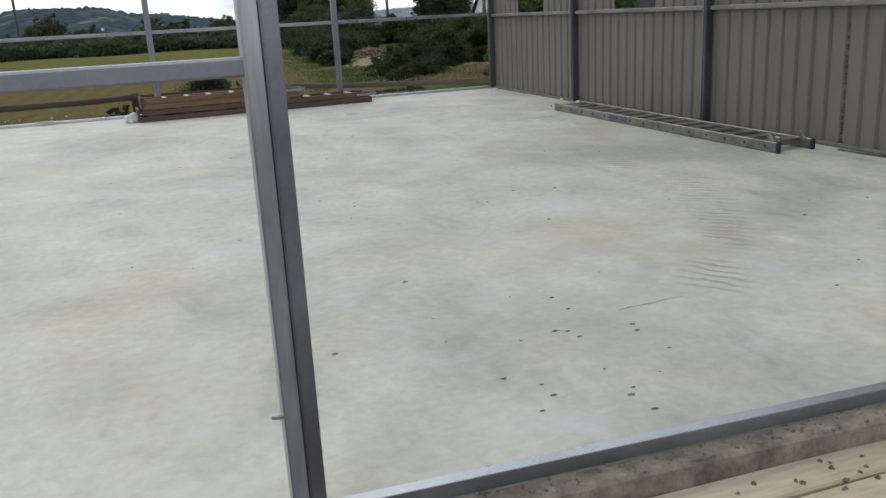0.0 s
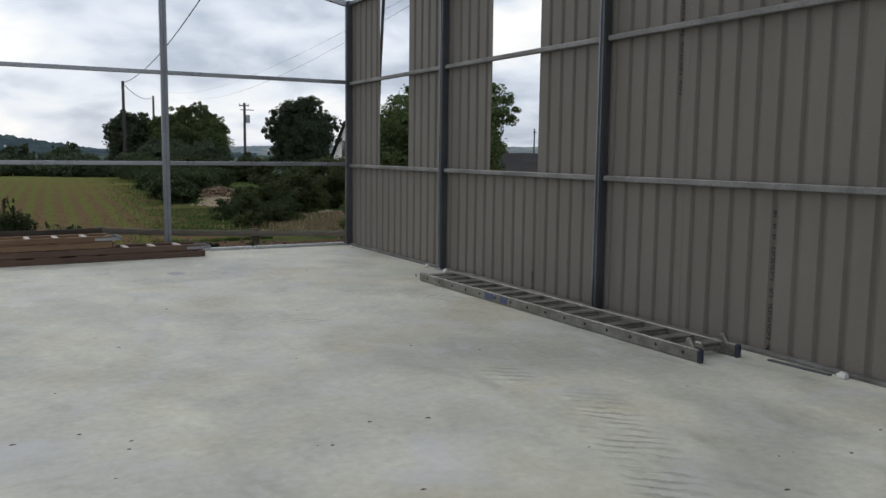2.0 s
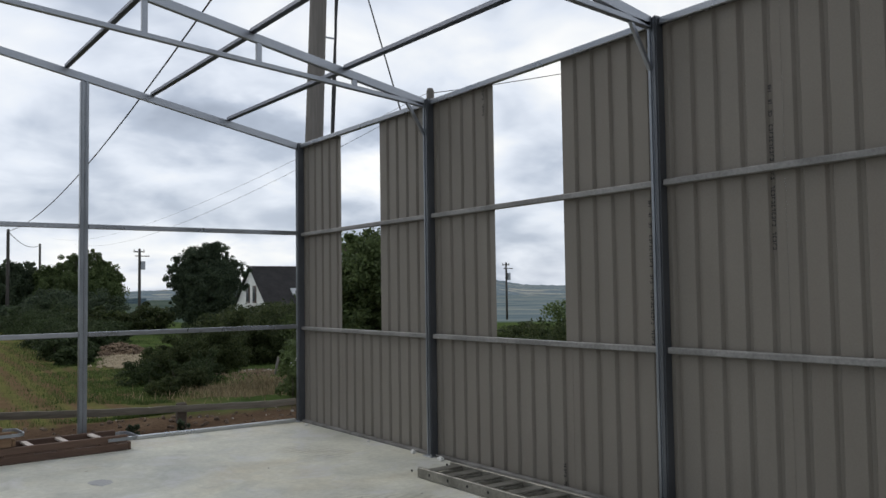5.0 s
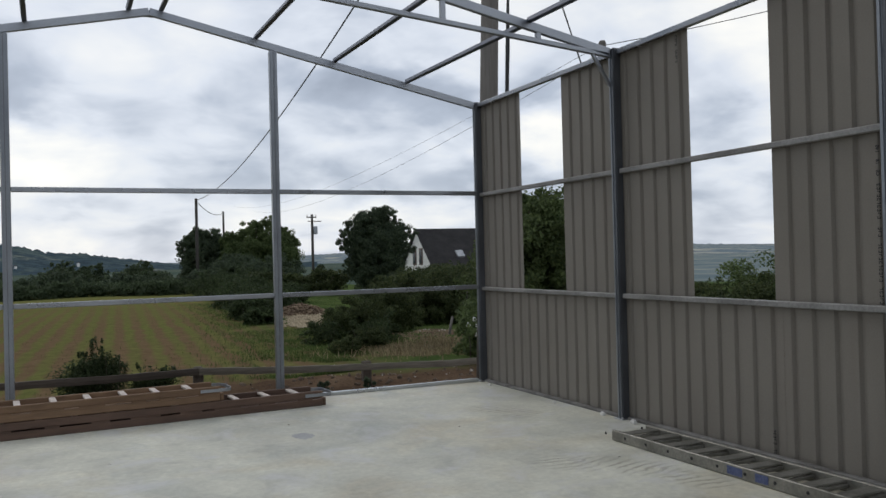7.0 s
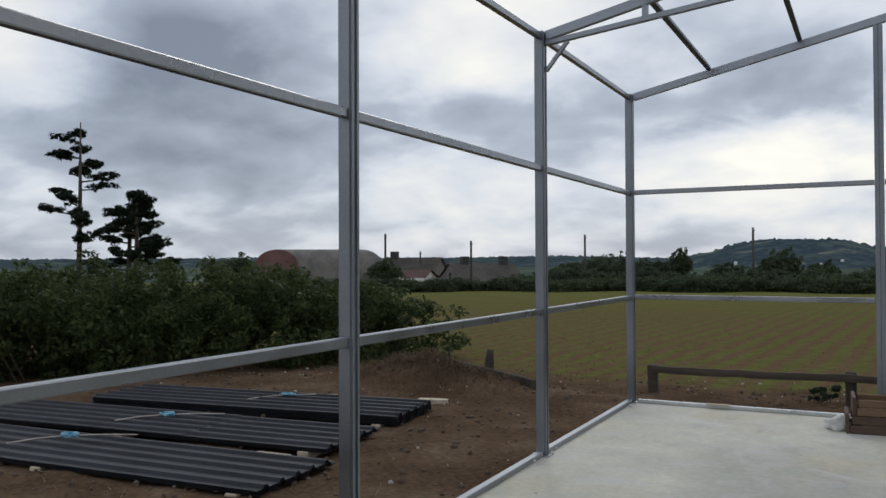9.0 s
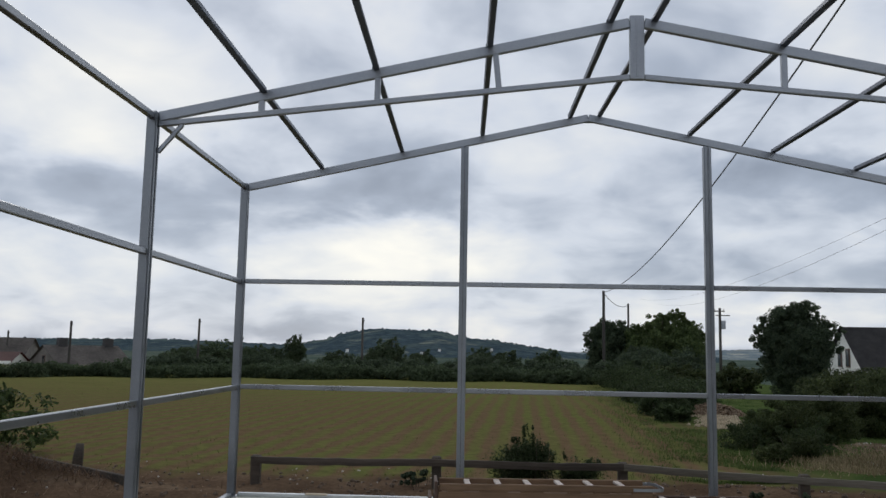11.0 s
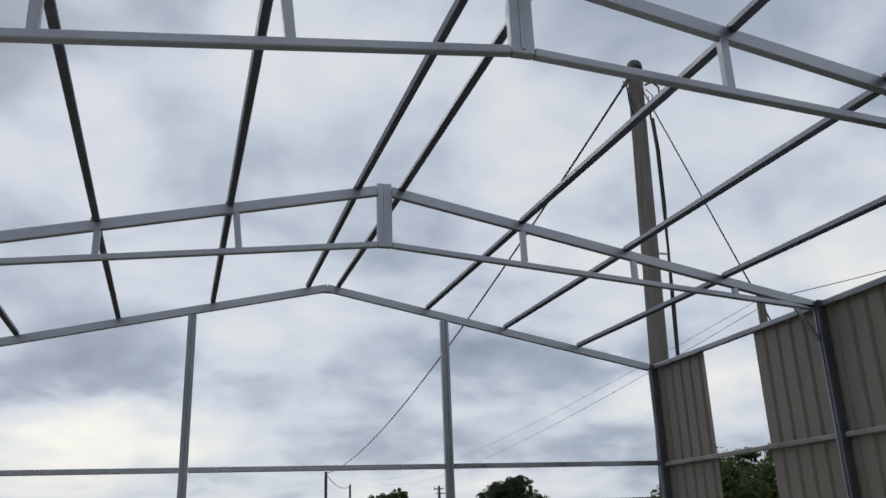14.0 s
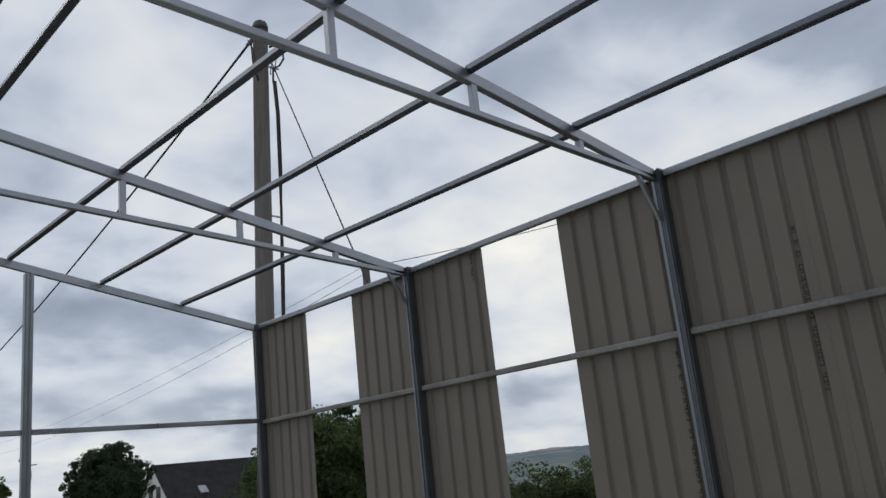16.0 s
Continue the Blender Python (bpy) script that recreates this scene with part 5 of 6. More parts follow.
# sycamore with a dark round head
tree("sycamore", "dark round-headed sycamore standing in the scrub", (17.0, 48.0, -0.9), [(0, 0, 3.2, 1.75, 1.6, 1.4), (-0.6, 0, 4.35, 1.2, 1.1, 0.85), (0.4, 0, 4.85, 1.0, 1.0, 0.62), (1.25, 0, 3.9, 0.9, 0.9, 0.75), (2.0, 0, 3.95, 0.5, 0.5, 0.32), (-0.1, 0, 2.0, 1.6, 1.4, 1.0), (0.1, 0, 1.1, 1.3, 1.2, 0.9), (-1.55, 0, 3.55, 0.75, 0.7, 0.85), (1.75, 0, 3.0, 0.6, 0.6, 0.45), (-1.5, 0, 2.2, 0.7, 0.6, 0.6)], 110000, 0.056, LEAF_DARK, 21, 0.22, 2.2, clumps=150, spread=0.2)
# broad group of trees at the field's corner
tree("ash_tree", "tall dark ash at the corner of the field", (10.9, 67.5, -1.0), [(0, 0, 3.0, 2.0, 1.8, 2.0), (-0.3, 0, 4.5, 1.2, 1.2, 0.9), (-1.2, 0, 3.8, 1.0, 1.0, 1.0), (0.2, 0, 1.4, 2.4, 1.8, 1.3), (1.7, 0, 3.2, 1.3, 1.2, 1.5), (0.8, 0, 4.3, 1.0, 1.0, 0.8)], 66000, 0.08, LEAF_DARK, 22, 0.25, 2.5, clumps=150, spread=0.19)
tree("ash_tree", "broad green ash beside the field corner", (14.6, 65.5, -1.0), [(0, 0, 3.2, 2.6, 2.2, 2.0), (0.15, 0, 5.25, 0.95, 1.1, 0.75), (-0.9, 0, 4.75, 1.1, 1.1, 0.9), (1.4, 0, 4.0, 1.2, 1.3, 1.1), (1.6, 0, 2.5, 1.1, 1.3, 1.3), (-0.3, 0, 1.3, 2.9, 2.3, 1.3), (0.9, 0, 4.8, 0.9, 1.0, 0.7), (-2.3, 0, 3.6, 1.2, 1.1, 1.2)], 100000, 0.075, LEAF_MID, 23, 0.28, 2.4, clumps=150, spread=0.19)
bush("bramble_bank", "dark bramble bank under the field trees", "bush", (11.6, 58.0, -0.6), [(0, 2, 1.3, 2.2, 2.0, 1.5), (-2.0, 3, 0.9, 1.4, 1.4, 1.0), (2.5, 1, 1.2, 1.8, 1.5, 1.4), (0.4, -1, 0.6, 1.5, 1.5, 0.8), (1.6, -4, 0.4, 1.2, 1.8, 0.6)], 42000, 0.075, LEAF_DARK, 24, clumps=110, spread=0.2)
# scrub between the grass bank and the house
SCRUB = [
    (8.1, 24.0, [(0, 0, 0.55, 1.0, 0.8, 0.6), (-0.7, 0.3, 0.38, 0.7, 0.7, 0.45), (0.75, 0.2, 0.6, 0.7, 0.7, 0.55)], 14000, 0.042, LEAF_GORSE),
    (12.2, 30.0, [(0, 0, 0.8, 2.0, 1.2, 0.9), (1.8, 0.5, 0.9, 1.3, 1.0, 1.0)], 8000, 0.08, LEAF_GORSE),
    (11.2, 27.5, [(0, 0, 0.55, 1.0, 0.8, 0.75), (0.9, 0.2, 0.8, 0.8, 0.7, 0.9)], 7000, 0.06, LEAF_GORSE),
    (15.0, 35.0, [(0, 0, 0.75, 2.4, 1.4, 0.9), (2.2, 0, 0.8, 1.8, 1.3, 0.9)], 8000, 0.1, LEAF_GORSE),
    (18.6, 43.0, [(0, 0, 0.8, 3.0, 1.6, 1.05), (3.2, 0, 0.75, 2.4, 1.5, 0.95), (6.0, 0, 0.7, 2.2, 1.5, 0.95)], 10000, 0.12, LEAF_GORSE),
    (21.5, 50.0, [(0, 0, 0.85, 3.2, 1.6, 1.0), (3.5, 0, 0.85, 2.6, 1.6, 1.0), (7.0, 0, 0.8, 2.6, 1.6, 1.0)], 10000, 0.13, LEAF_GORSE),
    (12.0, 52.0, [(0, 0, 0.7, 2.0, 1.5, 0.8), (3.0, 0, 0.7, 2.0, 1.5, 0.9)], 6000, 0.13, LEAF_GORSE),
]
for i, (x, y, bl, n, s, m) in enumerate(SCRUB):
    bush("scrub_bush", "dense green scrub bush on rough ground", "bush", (x, y, ground_z(x, y)), bl, int(n * 2.2), s * 0.68, m, 40 + i, group="scrub bushes")
bush("elder_bush", "green elder bush with white flower heads", "bush", (7.75, 17.7, ground_z(7.75, 17.7)), [(0, 0, 0.45, 0.42, 0.45, 0.5), (0.5, 0.4, 0.6, 0.6, 0.6, 0.65)], 9000, 0.036, LEAF_MID, 55)
fl = bpy.data.objects["elder_bush"]
r2 = np.random.default_rng(8)
part("flower_heads", leaves_mesh("flower_heads", [(0.05, -0.25, 0.7, 0.4, 0.3, 0.4)], 260, 0.02, PETAL, r2, 14, 0.12), None, fl)
# tree behind the cladding
tree("cherry_tree", "leafy green tree close behind the clad wall", (10.4, 18.9, -0.45), [(-0.2, 0, 2.2, 1.6, 1.6, 1.2), (-0.9, 0, 1.3, 1.3, 1.3, 1.1), (0.7, 0, 2.9, 1.0, 1.1, 0.7), (0.6, 0.3, 1.6, 1.0, 1.1, 1.0), (-0.6, 0, 2.9, 0.8, 0.8, 0.5)], 80000, 0.042, LEAF_MID, 26, 0.16, 1.2, clumps=160, spread=0.18)
bush("garden_shrub", "rounded green shrub behind the clad wall", "bush", (17.5, 22.5, ground_z(17.5, 22.5)), [(0, 0, 0.6, 2.2, 1.5, 0.85), (2.5, -0.6, 0.9, 1.6, 1.4, 1.1), (-1.6, 1.4, 0.65, 1.4, 1.2, 0.85), (-3.2, 2.8, 0.6, 1.5, 1.2, 0.9)], 34000, 0.052, LEAF_GORSE, 61)
bush("garden_shrub", "dark green shrub row behind the clad wall", "bush", (24.0, 26.5, ground_z(24, 26.5)), [(0, 0, 1.2, 2.4, 1.6, 1.4), (3.5, -1.0, 1.2, 2.4, 1.6, 1.4), (-2.6, 1.4, 0.6, 1.6, 1.6, 0.7)], 24000, 0.065, LEAF_MID, 62)
bush("garden_hedge", "clipped dark green hedge before the bungalow", "hedge", (24.0, 34.8, ground_z(24.0, 34.8)), [(-2.5, 1.6, 0.5, 1.6, 1.0, 0.6), (0, 0, 0.5, 1.8, 1.0, 0.62), (2.6, -1.6, 0.55, 1.8, 1.0, 0.7), (5.0, -3.0, 0.7, 1.8, 1.0, 0.9)], 30000, 0.06, LEAF_GORSE, 67)
# small weeds and the bush at the fence
r2 = np.random.default_rng(64)
sprigs = [(0, 0, 0.28, 0.44, 0.28, 0.3), (0.1, 0, 0.45, 0.28, 0.2, 0.22)]
for _ in range(26):
    bx = r2.normal() * 0.25
    hz = r2.uniform(0.42, 0.82) - 0.5 * abs(bx - 0.08)
    sprigs.append((bx, r2.normal() * 0.13, hz, 0.045, 0.045, 0.13))
bush("fence_bush", "small dark spiky bush growing through the fence", "bush", (1.38, 16.9, ground_z(1.38, 16.9)), sprigs, 15000, 0.021, LEAF_DEEP, 63, 24, 9, 0.5, narrow=0.35)
bush("fence_bush", "low dark bush behind the fence rail", "bush", (2.25, 16.85, ground_z(2.25, 16.85)), [(0, 0, 0.24, 0.3, 0.2, 0.22), (-0.18, 0, 0.2, 0.2, 0.2, 0.18), (0.14, 0, 0.4, 0.12, 0.12, 0.14)], 5000, 0.022, LEAF_DEEP, 66, 24, 5, 0.4, narrow=0.35)
for i, (x, y, r) in enumerate(((-0.1, 16.75, 0.15), (-0.3, 16.85, 0.12), (3.9, 15.6, 0.1), (4.4, 15.9, 0.13), (5.1, 16.0, 0.1))):
    bush("weed", "low dark-green weed at the field edge", "weed", (x, y, ground_z(x, y)), [(0, 0, r * 0.9, r, r, r)], 520, 0.026, LEAF_DARK, 70 + i, 10, 3, group="weeds")
for i, (x, y, r) in enumerate(((6.6, 23.5, 0.35), (7.1, 21.6, 0.3), (7.6, 22.6, 0.42), (6.4, 21.0, 0.22), (8.9, 25.6, 0.5), (9.6, 26.0, 0.45))):
    bush("verge_weed", "rank dark-green weed clump in the long grass", "weed", (x, y, ground_z(x, y)), [(0, 0, r * 0.7, r * 1.5, r * 1.2, r), (r * 0.8, r * 0.3, r * 0.9, r * 0.8, r * 0.8, r * 0.9)], 3000, 0.032, LEAF_GORSE if i % 2 else LEAF_DEEP, 400 + i, 50, 3, group="verge weeds", narrow=0.35)
# laurel hedge to the west
hb = []
for u in np.linspace(0, 1, 9):
    x, y = -8.35 - 5.2 * u, 19.4 - 8.0 * u
    hgt = 0.95 + 0.38 * min(1, u * 3.2)
    hb.append((x - (-10.4), y - 15.3, hgt * 0.62, 1.35, 1.15, hgt * 0.78))
    hb.append((x - (-10.4) - 1.3, y - 15.3 + 0.9, hgt * 0.75, 1.3, 1.2, hgt * 0.8))
bush("laurel_hedge", "thick overgrown laurel hedge along the soil strip", "hedge", (-10.4, 15.3, -0.28), hb, 90000, 0.058, LEAF_LAUREL, 80, 60, 24, 0.24, narrow=0.42)
heap = []
r2 = np.random.default_rng(82)
for _ in range(2600):
    x, y = -5.8 + r2.normal() * 0.75, 16.05 + r2.normal() * 0.36
    heap.append((x, y, ground_z(x, y) - 0.01 + 0.10 * r2.random() * math.exp(-((x + 5.8) / 0.9) ** 2)))
tagged(part("pulled_roots", blades_mesh("pulled_roots", np.array(heap), 0.10, 0.006, ROOTS, r2, 3.2), None), "tangled brown roots and pulled grass on the soil heap", "dry grass", kind="stuff")

st = []
while len(st) < 500:
    x, y = r2.uniform(-11, -2.4), r2.uniform(8.5, 18)
    st.append((x, y, ground_z(x, y) + 0.005))
tagged(part("loose_straw", blades_mesh("loose_straw", np.array(st), 0.03, 0.004, DRY, r2, 5.0), None), "loose pale straw strewn over the soil", "straw", kind="stuff")


def conifer(x, y, h, w, seed):
    r2 = np.random.default_rng(seed)
    ob = thing("pine_tree", "dark open-branched pine beyond the hedge", "tree", (x, y, -0.5), "pines")
    tb, blobs = [([(0, 0, 0), (0.1, 0, h * 0.6), (0.05, 0.05, h)], [0.16, 0.1, 0.03])], []
    for k2 in range(15):
        zb = h * (0.32 + 0.66 * k2 / 15)
        L = w * (1.0 - 0.75 * k2 / 15) * r2.uniform(0.7, 1.15)
        a = r2.uniform(0, 6.28)
        end = (L * math.cos(a), L * math.sin(a), zb + 0.25 * L)
        tb.append(([(0, 0, zb), (end[0] * 0.5, end[1] * 0.5, zb + 0.05 * L), end], [0.05, 0.035, 0.012]))
        for q in (0.55, 0.8, 1.0):
            blobs.append((end[0] * q, end[1] * q, zb + 0.22 * L * q, 0.42, 0.42, 0.2))
    part("crown", leaves_mesh("crown", blobs, 9000, 0.12, NEEDLE, r2, 8, 0.5, 0.25), None, ob)
    part("trunk", join_tubes("trunk", tb, BARK, 6), None, ob)


conifer(-36.9, 34.3, 9.6, 2.8, 91)
conifer(-33.5, 35.0, 5.9, 2.0, 92)
conifer(-35.6, 36.4, 5.6, 2.0, 93)

# grass verges
r2 = np.random.default_rng(31)
gp = []
while len(gp) < 60000:
    y = 18.2 + 40 * r2.random() ** 1.7
    x = 3.2 + 0.085 * y + r2.normal() * 0.7 + r2.exponential(1.0 + 0.05 * y)
    if x < 14 + 0.2 * y and not (x > 6.1 and y < 20.5) and noise.noise((x * 0.5, y * 0.5, 2.0)) > -0.25:
        gp.append((x, y, ground_z(x, y) - 0.02))
tagged(part("verge_grass", blades_mesh("verge_grass", np.array(gp), 0.075, 0.007, GRASS, r2, 0.7), None), "long green grass on the verge beside the field", "grass", kind="stuff")
gp = [(x, y, ground_z(x, y) - 0.01) for x, y in zip(7.95 + r2.normal(size=3200) * 0.75, 20.9 + r2.normal(size=3200) * 0.75)]
tagged(part("dry_grass", blades_mesh("dry_grass", np.array(gp), 0.12, 0.01, DRY, r2, 1.2), None), "straw-coloured dry grass on a small bank", "dry grass", kind="stuff")


def chips(name, spots, mat):
    """Broken pieces: x, y, z, size each."""
    r3 = np.random.default_rng(len(spots))
    v, f = [], []
    for x, y, z, s in spots:
        n = len(v)
        for sx, sy, sz in ((1, 0, 0), (-1, 0, 0), (0, 1, 0), (0, -1, 0), (0, 0, 1), (0, 0, -1)):
            v.append((x + s * sx * r3.uniform(0.6, 1.3), y + s * sy * r3.uniform(0.6, 1.3), z + s * sz * r3.uniform(0.5, 1.0)))
        f += [tuple(n + k2 for k2 in q) for q in ((0, 2, 4), (2, 1, 4), (1, 3, 4), (3, 0, 4), (2, 0, 5), (1, 2, 5), (3, 1, 5), (0, 3, 5))]
    return rawmesh(name, v, f, mat)


spots = []
for _ in range(900):
    x, y = 9.25 + r2.normal() * 0.6, 22.6 + r2.normal() * 0.9
    spots.append((x, y, ground_z(x, y), r2.uniform(0.015, 0.05)))
tagged(part("bank_soil", chips("bank_soil", spots, RUBBLE), None), "bare tan soil and clods on the small bank", "soil", kind="stuff")
spots = []
for cx, cy, n in ((8.45, 21.2, 16), (9.3, 23.4, 14), (10.0, 24.2, 12), (9.0, 20.6, 6)):
    for _ in range(n):
        x, y = cx + r2.normal() * 0.17, cy + r2.normal() * 0.2
        spots.append((x, y, ground_z(x, y) + 0.01, r2.uniform(0.02, 0.06)))
tagged(part("bank_stones", chips("bank_stones", spots, STONE), None), "pale stones lying on the bare bank", "stones", kind="stuff")
for x, y, lean, h in ((9.35, 22.3, 14, 0.42), (11.0, 28.3, 0, 1.1), (12.4, 27.6, 3, 1.0)):
    ob = thing("stake", "weathered timber stake standing in the scrub", "stake", (x, y, ground_z(x, y)), "scrub stakes")
    dx = h * math.sin(radians(lean))
    part("stake_shaft", tube_mesh("stake_shaft", [(0, 0, -0.1), (dx * 0.5, 0, h * 0.5), (dx, 0, h)], [0.035, 0.033, 0.028], POLE_WOOD, 7), None, ob)
r2 = np.random.default_rng(140)
spots = []
for _ in range(1500):
    a, q = r2.uniform(0, 6.28), r2.random() ** 0.6
    spots.append((8.95 + 1.1 * q * math.cos(a), 34.2 + 0.9 * q * math.sin(a), ground_z(8.95, 34.2) + 0.42 * (1 - q * q) * r2.uniform(0.2, 1.0), r2.uniform(0.03, 0.08)))
tagged(part("rubble_heap", chips("rubble_heap", spots, RUBBLE), None), "tan heap of broken rubble and soil by the track", "rubble", kind="stuff")
spots = []
for _ in range(900):
    u = r2.random()
    x, y = 7.75 + 1.1 * u + r2.normal() * 0.3, 29.0 + 4.5 * u + r2.normal() * 0.4
    spots.append((x, y, ground_z(x, y) + 0.02, r2.uniform(0.04, 0.11)))
tagged(part("gravel_track", chips("gravel_track", spots, SANDY), None), "pale worn gravel on the track", "gravel", kind="stuff")
spots = []
for _ in range(260):
    x = r2.uniform(0.6, 4.2)
    spots.append((x, south_y(x) - 0.037 - 0.085 * r2.random(), -0.010, r2.uniform(0.003, 0.011)))
tagged(part("ledge_grit", chips("ledge_grit", spots, CRUMB), None), "dark grit and pebbles on the rough ledge", "grit", kind="stuff")
spots = []
for _ in range(260):
    x, y = r2.uniform(1.2, 3.8), r2.uniform(1.56, 2.24)
    spots.append((x, y, -0.088, r2.uniform(0.004, 0.013)))
tagged(part("plank_grit", chips("plank_grit", spots, CRUMB), None), "mud crumbs dropped over the entrance planks", "grit", kind="stuff")
# seedlings in rows over the near field
r2 = np.random.default_rng(33)
cp = []
while len(cp) < 18000:
    y = 17.9 + 40 * r2.random() ** 1.6
    k2 = r2.integers(-105, 22)
    x = (k2 + 0.25) * 0.55 + 0.06 * y + r2.normal() * 0.12
    if x < 3.4 + 0.085 * y + r2.normal() * 0.5 and x > -9 - 0.9 * (y - 17):
        cp.append((x, y, ground_z(x, y) - 0.01))
tagged(part("field_seedlings", blades_mesh("field_seedlings", np.array(cp), 0.03, 0.010, CROP, r2, 1.0), None), "young green seedlings in drilled rows", "crop", kind="stuff")

# far hedge round the field, and its trees
r2 = np.random.default_rng(35)
hb = []
for az in np.arange(-42, 9.5, 0.36):
    d = 58 + 1.2 * math.sin(az * 0.7)
    hgt = 0.82 + 0.22 * noise.noise((az * 0.5, 0, 0)) + (0.08 if az > -15 else 0)
    hb.append((0.5 + d * math.sin(radians(az)), 4.2 + d * math.cos(radians(az)), -0.35 + hgt * 0.45, 0.9, 1.0, hgt * 0.62))
fh = part("far_hedge", leaves_mesh("far_hedge", hb, 120000, 0.075, LEAF_HEDGE, r2, 24, 0.36), None)
tagged(fh, "dark overgrown hedge closing the far side of the field", "hedge", kind="stuff")
hb = []
for az in np.arange(-22, 9.0, 0.42):
    d = 68 + 3.0 * noise.noise((az * 0.9, 3.0, 0))
    hgt = max(0.5, 1.25 + 0.75 * noise.noise((az * 0.62, 1.3, 0)) + 0.3 * noise.noise((az * 2.1, 7.0, 0)))
    hb.append((0.5 + d * math.sin(radians(az)), 4.2 + d * math.cos(radians(az)), -0.4 + hgt * 0.45, 0.85, 1.0, hgt * 0.6))
fh = part("scrub_belt", leaves_mesh("scrub_belt", hb, 90000, 0.085, LEAF_DARK, r2, 24, 0.34), None)
tagged(fh, "uneven belt of dark scrub behind the field hedge", "scrub", kind="stuff")
FAR_TREES = [(-17.9, 78, 2.6, 1.9), (-16.4, 79, 3.1, 1.9), (-19.3, 80, 2.2, 1.6), (-12.1, 77, 3.5, 0.95), (-13.6, 79, 2.3, 1.2), (-5.8, 76, 3.4, 1.4), (-6.4, 75, 2.5, 1.3), (-9.3, 76, 2.0, 1.1), (0.4, 77, 2.6, 1.3), (2.2, 78, 2.3, 1.3), (-31.8, 70, 2.5, 1.3), (-41.5, 60, 2.9, 1.4), (-14.8, 80, 2.5, 1.3), (5.0, 77, 2.4, 1.4), (-3.6, 78, 2.2, 1.2)]
for i, (az, d, h, w) in enumerate(FAR_TREES):
    x, y = 0.5 + d * math.sin(radians(az)), 4.2 + d * math.cos(radians(az))
    tree("hedgerow_tree", "dark tree standing in the far hedgerow", (x, y, -0.4), [(0, 0, h * 0.42, w * 1.1, w, h * 0.42), (0.35 * w, 0, h * 0.8, w * 0.5, w * 0.5, h * 0.22), (-0.4 * w, 0, h * 0.68, w * 0.45, w * 0.5, h * 0.22), (0.8 * w, 0, h * 0.5, w * 0.5, w * 0.5, h * 0.25), (-0.9 * w, 0, h * 0.4, w * 0.55, w * 0.5, h * 0.25)], 6500, 0.085, LEAF_HEDGE, 200 + i, 0.14, h * 0.4, 8, 40, 0.26, "hedgerow trees")


# ---- poles and wires ----
def round_pole(name, label, x, y, z0, z1, r0, r1, group="poles", wood=POLE_WOOD):
    ob = thing(name, label, "pole", (x, y, z0), group)
    h = z1 - z0
    part("shaft", tube_mesh("shaft", [(0, 0, -0.3), (0, 0, h * 0.5), (0, 0, h - 0.06), (0, 0, h)], [r0, (r0 + r1) / 2, r1, r1 * 0.75], wood, 14), None, ob)
    return ob


PX, PY, PT = 6.70, 15.3, 8.78        # foot of the leaning pole and its top height
LEAN = 0.0395
pz = ground_z(PX, PY)
pole = thing("utility_pole", "tall weathered timber utility pole with cables close behind the shed corner", "pole", (PX, PY, pz), "poles")


def on_pole(dx, dy, down):
    """A point beside the pole, so far below its top."""
    z = PT - pz - down
    return (LEAN * z + dx, dy, z)


part("shaft", tube_mesh("shaft", [(-0.3 * LEAN, 0, -0.3), on_pole(0, 0, 4.5), on_pole(0, 0, 0.1), on_pole(0, 0, 0.03)], [0.15, 0.135, 0.118, 0.105], POLE_WOOD, 16), None, pole)
part("pole_cap", tube_mesh("pole_cap", [on_pole(0, 0, 0.12), on_pole(0, 0, 0.06), on_pole(0, 0, -0.02), on_pole(0, 0, -0.06)], [0.128, 0.13, 0.105, 0.05], STEEL_DARK, 14), None, pole, "dark rounded pole cap")
for off, r in ((0.0, 0.021), (0.035, 0.014)):
    part("riser_cable", tube_mesh("riser_cable", [on_pole(0.21 + off, -0.03, 0.95), on_pole(0.26 + off, -0.03, 1.5), on_pole(0.285 + off, -0.02, 2.4), on_pole(0.30, -0.02, 3.1), on_pole(0.285 + off, -0.02, 4.0), on_pole(0.285, -0.02, 6.5), on_pole(0.2, -0.02, 8.5)], [r] * 7, CABLE, 6), None, pole, "black riser cable")
part("top_loop", tube_mesh("top_loop", [on_pole(0.1, -0.1, 0.42), on_pole(0.22, -0.12, 0.36), on_pole(0.34, -0.1, 0.42), on_pole(0.37, -0.08, 0.54), on_pole(0.3, -0.06, 0.68), on_pole(0.2, -0.04, 0.74), on_pole(0.2, -0.03, 0.98)], [0.016] * 7, CABLE, 6), None, pole, "looped black cable")
part("top_loop", tube_mesh("top_loop", [on_pole(0.1, -0.12, 0.5), on_pole(0.2, -0.14, 0.62), on_pole(0.17, -0.12, 0.84), on_pole(0.11, -0.1, 0.9), on_pole(0.15, -0.1, 0.62)], [0.008] * 5, CABLE, 6), None, pole, "looped thin cable")
part("top_loop", tube_mesh("top_loop", [on_pole(-0.13, -0.1, 0.3), on_pole(-0.22, -0.1, 0.45), on_pole(-0.19, -0.1, 0.8), on_pole(-0.1, -0.1, 1.05)], [0.012] * 4, CABLE, 6), None, pole, "looped black cable")
part("top_loop", tube_mesh("top_loop", [on_pole(-0.28, -0.1, 0.4), on_pole(-0.2, -0.12, 0.55), on_pole(-0.16, -0.12, 0.8), on_pole(-0.09, -0.1, 0.85)], [0.009] * 4, CABLE, 6), None, pole, "looped thin cable")
